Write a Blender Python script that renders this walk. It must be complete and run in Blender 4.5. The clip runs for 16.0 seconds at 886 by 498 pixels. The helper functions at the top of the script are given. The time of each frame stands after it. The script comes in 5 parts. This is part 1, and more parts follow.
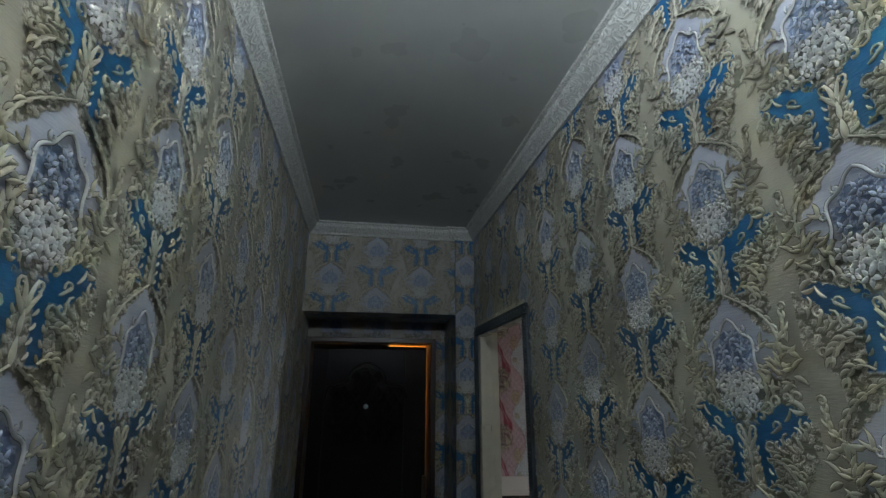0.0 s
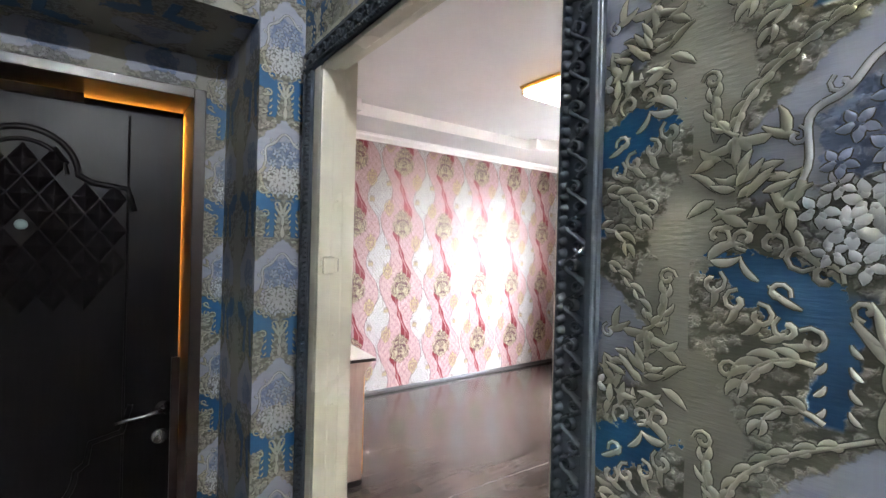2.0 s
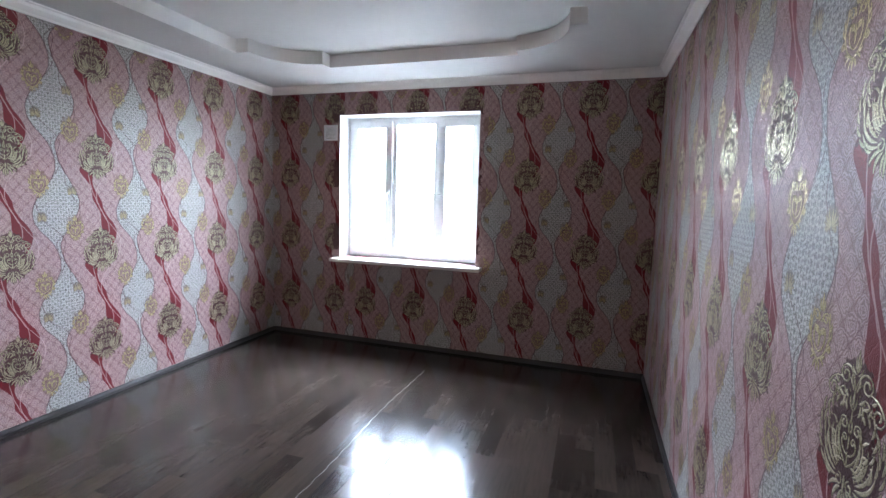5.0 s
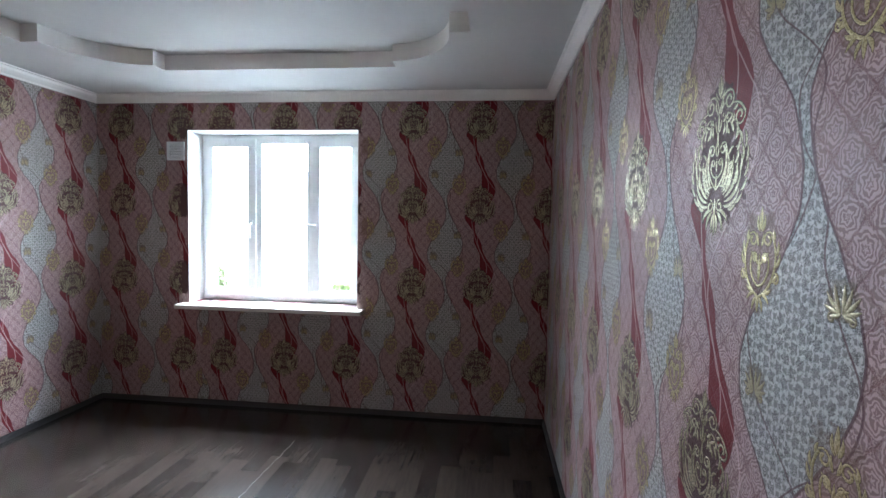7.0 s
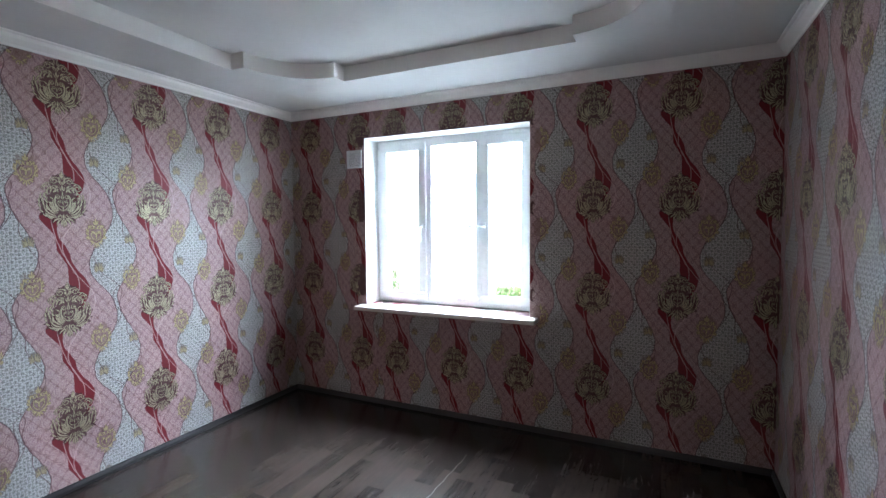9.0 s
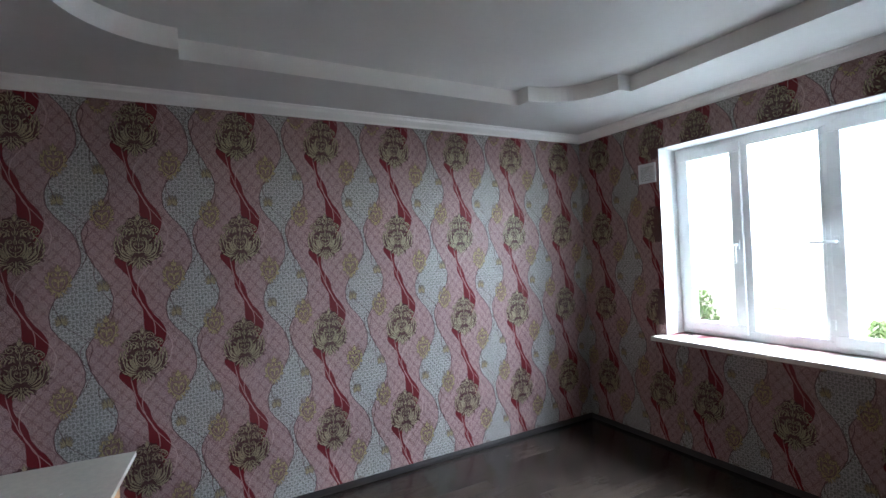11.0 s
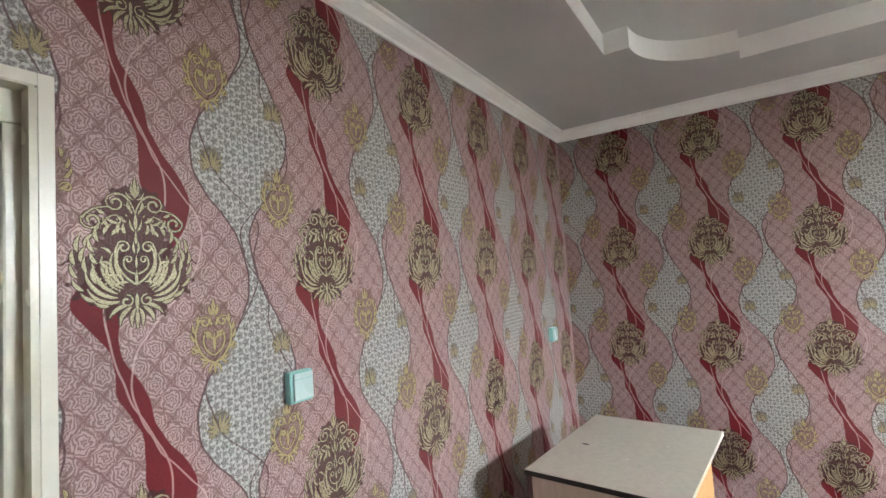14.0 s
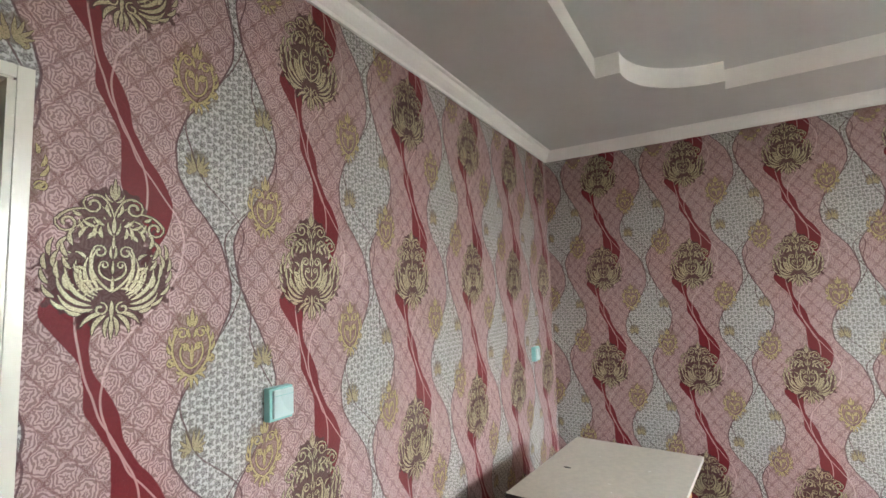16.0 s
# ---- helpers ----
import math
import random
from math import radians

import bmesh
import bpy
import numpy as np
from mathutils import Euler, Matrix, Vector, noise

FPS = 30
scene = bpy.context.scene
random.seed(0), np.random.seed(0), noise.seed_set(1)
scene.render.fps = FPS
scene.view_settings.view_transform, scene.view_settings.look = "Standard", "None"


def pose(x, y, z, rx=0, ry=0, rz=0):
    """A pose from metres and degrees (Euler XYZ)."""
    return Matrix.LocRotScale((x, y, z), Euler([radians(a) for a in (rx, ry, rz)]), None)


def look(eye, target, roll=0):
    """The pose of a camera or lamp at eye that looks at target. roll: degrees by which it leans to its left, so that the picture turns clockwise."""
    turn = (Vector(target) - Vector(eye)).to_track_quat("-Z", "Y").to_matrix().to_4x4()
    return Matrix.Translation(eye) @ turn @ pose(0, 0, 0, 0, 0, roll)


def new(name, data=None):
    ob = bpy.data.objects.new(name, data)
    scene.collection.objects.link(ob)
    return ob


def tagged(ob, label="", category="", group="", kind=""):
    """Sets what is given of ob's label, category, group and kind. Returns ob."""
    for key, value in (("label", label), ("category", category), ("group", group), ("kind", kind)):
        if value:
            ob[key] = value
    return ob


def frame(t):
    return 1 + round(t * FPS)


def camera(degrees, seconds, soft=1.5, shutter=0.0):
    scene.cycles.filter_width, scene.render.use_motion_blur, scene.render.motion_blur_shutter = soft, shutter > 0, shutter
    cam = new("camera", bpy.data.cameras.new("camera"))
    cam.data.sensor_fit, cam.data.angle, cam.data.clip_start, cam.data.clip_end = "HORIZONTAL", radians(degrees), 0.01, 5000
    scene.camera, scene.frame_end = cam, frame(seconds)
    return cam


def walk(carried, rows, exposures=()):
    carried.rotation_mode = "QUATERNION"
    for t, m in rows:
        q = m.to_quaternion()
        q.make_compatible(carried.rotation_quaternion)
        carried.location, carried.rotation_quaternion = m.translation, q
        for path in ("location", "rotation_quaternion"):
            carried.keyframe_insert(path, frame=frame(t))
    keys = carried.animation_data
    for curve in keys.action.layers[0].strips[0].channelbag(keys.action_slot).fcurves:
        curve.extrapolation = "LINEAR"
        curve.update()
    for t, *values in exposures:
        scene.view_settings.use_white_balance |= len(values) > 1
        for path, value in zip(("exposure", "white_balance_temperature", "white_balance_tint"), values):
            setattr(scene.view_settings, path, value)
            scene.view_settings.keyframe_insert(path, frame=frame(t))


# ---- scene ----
cam = camera(87.5, 16.0)
PATH = [
    (0, (0.817, 0.515, 1.683), (1.131, 2.408, 2.247), 0.2),
    (0.5, (0.857, 0.861, 1.569), (1.393, 2.763, 1.878), 2.3),
    (0.7, (0.892, 1.049, 1.579), (1.495, 2.941, 1.813), 2.6),
    (1, (0.915, 1.251, 1.575), (1.62, 3.115, 1.748), 3.9),
    (1.5, (0.933, 1.67, 1.528), (1.922, 3.406, 1.614), 3.8),
    (2, (1.037, 2.009, 1.51), (2.219, 3.622, 1.504), 1.5),
    (2.5, (1.202, 2.286, 1.481), (2.489, 3.812, 1.369), 1.8),
    (3, (1.275, 2.444, 1.467), (2.794, 3.733, 1.291), 2.2),
    (3.5, (1.327, 2.59, 1.472), (3.052, 3.578, 1.247), 1.6),
    (6, (2.041, 2.896, 1.571), (3.985, 3.338, 1.407), 1.9),
    (6.5, (2.172, 2.871, 1.591), (4.147, 3.153, 1.456), 1.8),
    (7, (2.304, 2.82, 1.597), (4.291, 3.022, 1.485), 1.1),
    (7.5, (2.377, 2.799, 1.577), (4.356, 3.07, 1.477), -0.2),
    (8, (2.411, 2.808, 1.572), (4.362, 3.238, 1.476), -1.1),
    (8.5, (2.485, 2.894, 1.593), (4.376, 3.534, 1.481), -1.3),
    (9, (2.595, 3.01, 1.586), (4.4, 3.863, 1.477), -0.5),
    (11.5, (2.758, 3.012, 1.607), (3.426, 4.896, 1.64), -3.7),
    (12, (2.672, 2.975, 1.603), (3.036, 4.941, 1.638), -4.2),
    (12.5, (2.675, 2.942, 1.601), (2.614, 4.94, 1.645), -3.0),
    (13, (2.708, 2.919, 1.599), (2.188, 4.85, 1.658), -3.3),
    (13.5, (2.682, 2.897, 1.608), (1.824, 4.7, 1.713), -3.6),
    (14, (2.683, 2.861, 1.614), (1.59, 4.532, 1.739), -3.7),
    (14.5, (2.677, 2.843, 1.611), (1.458, 4.423, 1.745), -3.6),
    (15, (2.666, 2.833, 1.609), (1.402, 4.377, 1.743), -3.6),
    (15.5, (2.657, 2.845, 1.611), (1.457, 4.438, 1.756), -2.7),
    (16, (2.645, 2.867, 1.622), (1.627, 4.579, 1.805), -1.8),
]
EXPOSURES = [(0, 2.05, 6150, 11), (0.7, 3.4, 6700, 12), (1.5, 4.45, 6900, 15), (2.2, 4.7, 6400, 18), (3, 4.1, 6150, 19), (3.7, 3.65, 5950, 18), (5.8, 3.12, 5800, 12), (7, 3.05, 5750, 10), (9, 2.95, 5650, 10),
             (11.5, 2.6, 5900, 10), (13, 3.42, 6300, 10), (14.5, 3.7, 6900, 10), (16, 3.85, 6900, 10)]
walk(cam, [(t, look(eye, target, roll)) for t, eye, target, roll in PATH], EXPOSURES)

# ---- plan of the place, metres ----
RX0, RX1, RY0, RY1 = 1.575, 6.0, 2.354, 6.2      # room
HX0, HX1, HY0, HY1 = 0.45, 1.47, -0.7, 3.277     # hall
SOFFIT, TRAY_TOP = 2.63, 2.735
COVE = 2.56
WY0, WY1, WZ0, WZ1 = 3.90, 5.375, 0.878, 2.338   # window opening
DY0, DY1 = 2.36, 3.168                           # doorway

# ---- world and lights ----
world = bpy.data.worlds.new("world")
scene.world = world
world.use_nodes = True
wt = world.node_tree
sky = wt.nodes.new("ShaderNodeTexSky")
sky.sky_type = "NISHITA"
sky.sun_disc = False
sky.sun_elevation = radians(50)
sky.sun_rotation = radians(250)
bg = wt.nodes["Background"]
bg.inputs["Strength"].default_value = 0.15
wt.links.new(sky.outputs[0], bg.inputs["Color"])


def lamp(name, kind, m, power, colour, **kw):
    data = bpy.data.lights.new(name, kind)
    data.energy, data.color = power, colour
    for key, value in kw.items():
        if key == "size":
            data.shape, data.size, data.size_y = "RECTANGLE", value[0], value[1]
        elif key == "angle":
            data.angle = value
        elif key == "radius":
            data.shadow_soft_size = value
    ob = new(name, data)
    ob.matrix_world = m
    return ob


lamp("sun", "SUN", look((0, 0, 10), (6.4, -2.3, 0)), 5.0, (1, 0.95, 0.88), angle=radians(0.53))
lamp("window_daylight", "AREA", look((7.2, 4.64, 3.05), (5.8, 4.64, 2.25)), 210, (0.82, 0.91, 1.0), size=(3.2, 2.0))
lamp("hall_bulb", "POINT", pose(0.96, 0.55, 2.468), 17.5, (0.88, 0.97, 1.0), radius=0.045)
lamp("landing_lamp", "POINT", pose(0.9, 4.35, 2.2), 6, (1.0, 0.55, 0.12), radius=0.06)


# ---- node helper ----
class Val:
    """A number in a node tree, with arithmetic."""
    def __init__(self, t, s):
        self.t, self.s = t, s

    def op(self, what, *others):
        n = self.t.nodes.new("ShaderNodeMath")
        n.operation = what
        for i, o in enumerate((self, *others)):
            if isinstance(o, Val):
                self.t.links.new(o.s, n.inputs[i])
            else:
                n.inputs[i].default_value = o
        return Val(self.t, n.outputs[0])

    def __add__(self, o): return self.op("ADD", o)
    def __radd__(self, o): return self.op("ADD", o)
    def __sub__(self, o): return self.op("SUBTRACT", o)
    def __rsub__(self, o): return (self * -1.0) + o
    def __mul__(self, o): return self.op("MULTIPLY", o)
    def __rmul__(self, o): return self.op("MULTIPLY", o)
    def __truediv__(self, o): return self.op("DIVIDE", o)
    def wrap(self, period, low): return self.op("WRAP", low + period, low)
    def sin(self): return self.op("SINE")
    def abs(self): return self.op("ABSOLUTE")
    def min(self, o): return self.op("MINIMUM", o)
    def max(self, o): return self.op("MAXIMUM", o)
    def pow(self, o): return self.op("POWER", o)
    def sqrt(self): return self.op("SQRT")
    def atan2(self, o): return self.op("ARCTAN2", o)

    def step(self, a, b):
        """0 below a, 1 above b (the other way round where a > b)."""
        n = self.t.nodes.new("ShaderNodeMapRange")
        n.interpolation_type = "SMOOTHSTEP"
        self.t.links.new(self.s, n.inputs[0])
        lo, hi = (a, b) if a < b else (b, a)
        n.inputs[1].default_value, n.inputs[2].default_value = lo, hi
        n.inputs[3].default_value, n.inputs[4].default_value = (0, 1) if a < b else (1, 0)
        return Val(self.t, n.outputs[0])


class Mat:
    """A principled material and short ways to feed it."""
    def __init__(self, name, rough=0.5, metal=0.0, base=(0.5, 0.5, 0.5), spec=0.5):
        self.m = bpy.data.materials.new(name)
        self.m.use_nodes = True
        self.t = self.m.node_tree
        self.b = self.t.nodes["Principled BSDF"]
        self.b.inputs["Base Color"].default_value = (*base, 1)
        self.b.inputs["Roughness"].default_value = rough
        self.b.inputs["Metallic"].default_value = metal
        self.b.inputs["Specular IOR Level"].default_value = spec
        self.tc = self.t.nodes.new("ShaderNodeTexCoord")

    def uv(self):
        n = self.t.nodes.new("ShaderNodeSeparateXYZ")
        self.t.links.new(self.tc.outputs["UV"], n.inputs[0])
        return Val(self.t, n.outputs[0]), Val(self.t, n.outputs[1])

    def xyz(self):
        n = self.t.nodes.new("ShaderNodeSeparateXYZ")
        self.t.links.new(self.tc.outputs["Object"], n.inputs[0])
        return [Val(self.t, o) for o in n.outputs]

    def vec(self, x, y, z=0.0):
        n = self.t.nodes.new("ShaderNodeCombineXYZ")
        for i, o in enumerate((x, y, z)):
            if isinstance(o, Val):
                self.t.links.new(o.s, n.inputs[i])
            else:
                n.inputs[i].default_value = o
        return n.outputs[0]

    def noise(self, scale, detail=2.0, vector=None, rough=0.5, distort=0.0):
        n = self.t.nodes.new("ShaderNodeTexNoise")
        n.inputs["Scale"].default_value, n.inputs["Detail"].default_value = scale, detail
        n.inputs["Roughness"].default_value, n.inputs["Distortion"].default_value = rough, distort
        self.t.links.new(vector or self.tc.outputs["Object"], n.inputs["Vector"])
        return Val(self.t, n.outputs[0])

    def cells(self, scale, vector=None, feature="F1", rnd=1.0):
        n = self.t.nodes.new("ShaderNodeTexVoronoi")
        n.feature = feature
        n.inputs["Scale"].default_value, n.inputs["Randomness"].default_value = scale, rnd
        self.t.links.new(vector or self.tc.outputs["Object"], n.inputs["Vector"])
        return Val(self.t, n.outputs["Distance"])

    def mix(self, a, b, fac):
        n = self.t.nodes.new("ShaderNodeMix")
        n.data_type = "RGBA"
        for o, i in ((fac, 0), (a, 6), (b, 7)):
            if isinstance(o, Val):
                self.t.links.new(o.s, n.inputs[i])
            elif isinstance(o, (int, float)):
                n.inputs[i].default_value = o
            elif isinstance(o, tuple):
                n.inputs[i].default_value = (*o, 1)
            else:
                self.t.links.new(o, n.inputs[i])
        return n.outputs[2]

    def ramp(self, x, stops):
        """A smooth periodic profile: stops of (place 0..1, value -1..1)."""
        n = self.t.nodes.new("ShaderNodeValToRGB")
        n.color_ramp.interpolation = "CARDINAL"
        el = n.color_ramp.elements
        while len(el) < len(stops):
            el.new(0.5)
        for e, (p, val) in zip(el, stops):
            e.position = p
        for e, (p, val) in zip(el, stops):
            e.color = (val * 0.5 + 0.5,) * 3 + (1,)
        self.t.links.new(x.s, n.inputs[0])
        return Val(self.t, n.outputs[0]) * 2.0 - 1.0

    def feed(self, name, value):
        self.t.links.new(value.s if isinstance(value, Val) else value, self.b.inputs[name])

    def bump(self, height, distance=0.002, strength=1.0):
        n = self.t.nodes.new("ShaderNodeBump")
        n.inputs["Distance"].default_value, n.inputs["Strength"].default_value = distance, strength
        self.t.links.new(height.s, n.inputs["Height"])
        self.t.links.new(n.outputs[0], self.b.inputs["Normal"])


TAU = math.tau


def paint(name, colour, rough=0.4, mottling=0.06, relief=0.0006, grain=60, spec=0.5, metal=0.0):
    """Paint or plastic with faint blotches, smudged gloss and fine relief."""
    k = Mat(name, rough, metal, colour, spec)
    big, fine = k.noise(2.3, 3), k.noise(grain, 3)
    f = (big * 0.7 + fine * 0.3).step(0.3, 0.7)
    k.feed("Base Color", k.mix(tuple(c * (1 - mottling) for c in colour), tuple(min(1, c * (1 + mottling)) for c in colour), f))
    k.feed("Roughness", k.noise(5, 3) * 0.2 + (rough - 0.1))
    if relief:
        k.bump(fine, relief)
    return k.m


def wallpaper_damask():
    """Pink ogee damask: rosette trellis, silver lozenges, wine ribbons and fine strands; its foil ornaments lie on it."""
    k = Mat("wallpaper_damask", 0.46, 0.0, spec=0.22)
    u, v = k.uv()
    P, Q = 0.54, 0.655
    du = lambda c: (u - c).wrap(P, -P / 2)
    dv = lambda c: (v - c).wrap(Q, -Q / 2)
    vv = dv(0.0)
    s = (v * (-1.0 / Q)).op("FRACT")          # 0 at a crown, 1 at the next one below
    vec = k.vec(u, v)
    fuzz = k.noise(260, 2, vec) - 0.5

    # scalloped trellis of rosettes on the pink ground
    sa = (u / 0.066 + v / 0.080).wrap(1.0, -0.5)
    sb = (u / 0.066 - v / 0.080).wrap(1.0, -0.5)
    up = sa - sb
    r1 = (sa * sa + sb * sb).sqrt()
    th = (sa + sb).atan2(up)
    swirl = k.noise(70, 2, vec) - 0.5
    petal = ((r1 + (th * 3.0).sin().abs() * 0.07 + swirl * 0.42) * 40.0).sin().step(-0.35, 0.35)
    scallop = (th * 8.0).sin() * 0.02
    rose = (r1 + scallop + fuzz * 0.06).step(0.53, 0.47)
    lace = ((k.noise(170, 1.0, vec) * 30.0).sin()).step(-0.4, 0.4)
    lines = (sa.abs().max(sb.abs()) + fuzz * 0.07 + scallop * 1.2).step(0.44, 0.485)
    tone = rose * (petal * 0.52 + 0.28) + (1.0 - rose) * (lace * 0.40 + 0.20)
    pink = k.mix((0.130, 0.058, 0.057), (0.575, 0.408, 0.388), tone)
    pink = k.mix(pink, (0.15, 0.045, 0.052), lines * 0.42)

    # silver lozenge strewn with small sprigs
    ga = (u / 0.034 + v / 0.040).wrap(1.0, -0.5)
    gb = (u / 0.034 - v / 0.040).wrap(1.0, -0.5)
    gr = (ga * ga + gb * gb).sqrt()
    gt = (ga + gb).atan2(ga - gb)
    sprig = (gr + (gt * 5.0).sin() * 0.08 + fuzz * 0.5 + swirl * 0.35).step(0.44, 0.34)
    vein = ((k.noise(190, 1.0, vec) * 34.0).sin()).step(-0.1, 0.5)
    mark = (sprig * (1.0 - vein * 0.7)).max((gr + fuzz * 0.4 + swirl * 0.4).step(0.50, 0.58) * 0.75)
    silver = k.mix((0.53, 0.515, 0.485), (0.085, 0.076, 0.070), mark * 0.9)
    half = k.ramp(s, ((0.0, 0.012), (0.09, 0.016), (0.20, 0.040), (0.34, 0.088), (0.43, 0.122), (0.51, 0.136), (0.60, 0.132), (0.70, 0.108), (0.79, 0.066), (0.88, 0.026), (1.0, 0.012)))
    centre = (vv * (TAU / Q)).sin() * -0.026
    off = du(0.272) - centre
    loz = off.abs() - half
    inside = loz.step(0.0015, -0.0015)
    col = k.mix(pink, silver, inside)
    outline = loz.abs().step(0.0036, 0.0016)
    strand = (off - k.ramp(s, ((0.0, 0.016), (0.12, 0.002), (0.28, -0.070), (0.42, -0.128), (0.55, -0.108), (0.70, -0.040), (0.84, 0.050), (1.0, 0.016)))).abs().step(0.0030, 0.0014)
    strand = strand.max((off - k.ramp(s, ((0.0, -0.010), (0.14, 0.030), (0.30, 0.034), (0.45, 0.100), (0.58, 0.150), (0.72, 0.110), (0.86, 0.010), (1.0, -0.010)))).abs().step(0.0030, 0.0014))
    col = k.mix(col, (0.085, 0.030, 0.036), (outline * 0.85).max(strand * 0.8))
    # wine ribbon, twice pinched between one crown and the next
    rib_c = k.ramp(s, ((0.0, -0.060), (0.10, -0.082), (0.18, -0.070), (0.27, -0.050), (0.36, -0.030), (0.46, -0.008), (0.56, 0.018), (0.66, 0.042), (0.76, 0.064), (0.85, 0.082), (0.92, 0.084), (1.0, 0.060)))
    rib_w = k.ramp(s, ((0.0, 0.006), (0.08, 0.016), (0.15, 0.034), (0.22, 0.023), (0.29, 0.009), (0.36, 0.012), (0.44, 0.023), (0.52, 0.017), (0.58, 0.015), (0.66, 0.027), (0.75, 0.041), (0.83, 0.032), (0.91, 0.012), (1.0, 0.006)))
    rib = ((du(0.0) - rib_c).abs() - rib_w * 1.2).step(0.0012, -0.0012)
    col = k.mix(col, k.mix((0.135, 0.007, 0.012), (0.18, 0.012, 0.018), k.noise(120, 2, vec)), rib)
    # pale strands
    pale = (du(0.0) - k.ramp(s, ((0.0, -0.045), (0.12, -0.060), (0.24, -0.056), (0.38, -0.034), (0.50, -0.004), (0.63, 0.040), (0.76, 0.064), (0.88, 0.040), (1.0, -0.045)))).abs().step(0.0030, 0.0014)
    pale = pale.max((du(0.0) - k.ramp(s, ((0.0, 0.140), (0.08, 0.112), (0.17, 0.066), (0.28, 0.010), (0.38, -0.012), (0.48, -0.006), (0.58, 0.020), (0.68, 0.056), (0.80, 0.116), (0.90, 0.146), (1.0, 0.140)))).abs().step(0.0030, 0.0014))
    col = k.mix(col, (0.80, 0.58, 0.55), pale * 0.42)

    def shade(x, y, hw, hh, fine, seed):
        """Dark mirrored ground of an ornament, frayed and pierced."""
        p, q = du(x).abs(), dv(y)
        e = ((p / hw) * (p / hw) + (q / hh) * (q / hh)).sqrt()
        n = k.noise(fine, 1.5, k.vec(p, q, seed), 0.5)
        return (e + (n - 0.5) * 1.1).step(1.02, 0.90)
    big = shade(0.0, -0.022, 0.112, 0.104, 46.0, 1.3).max(shade(0.0, 0.070, 0.070, 0.090, 46.0, 1.3))
    gold = shade(0.17, -0.19, 0.056, 0.090, 55.0, 4.1).max(shade(0.372, 0.170, 0.054, 0.088, 55.0, 7.7))
    small = shade(0.176, 0.252, 0.030, 0.032, 80.0, 2.2).max(shade(0.365, -0.231, 0.030, 0.032, 80.0, 9.1))
    col = k.mix(col, (0.060, 0.018, 0.018), big * 0.88)
    # Brown ovals: the gold foil's dimness away from the window, put into colour.
    col = k.mix(col, (0.13, 0.070, 0.046), gold * 0.48)
    col = k.mix(col, (0.11, 0.080, 0.050), small * 0.60)
    dirt = k.noise(1.4, 3).step(0.35, 0.75)
    col = k.mix(col, k.mix(col, (0.42, 0.34, 0.32), 0.08), dirt)
    k.feed("Base Color", col)
    k.feed("Metallic", inside * 0.10 + 0.02)
    k.feed("Roughness", 0.47 + (k.noise(40, 2) - 0.5) * 0.16)
    k.bump(rib * 0.3 + outline * 0.3 + pale * 0.4 + tone * 0.35 - lines * 0.3 + mark * inside * -0.2 + k.noise(700, 2) * 0.2, 0.0012, 0.8)
    return k.m


def foil(name, dark, light, metal=0.62, rough=0.34):
    """Pressed foil with fine cross hatching."""
    k = Mat(name, rough, metal, light, 0.5)
    n = k.noise(420, 2)
    k.feed("Base Color", k.mix(dark, light, n.step(0.35, 0.62)))
    k.feed("Roughness", n * 0.24 + rough - 0.12)
    k.bump(n, 0.0004, 0.7)
    return k.m


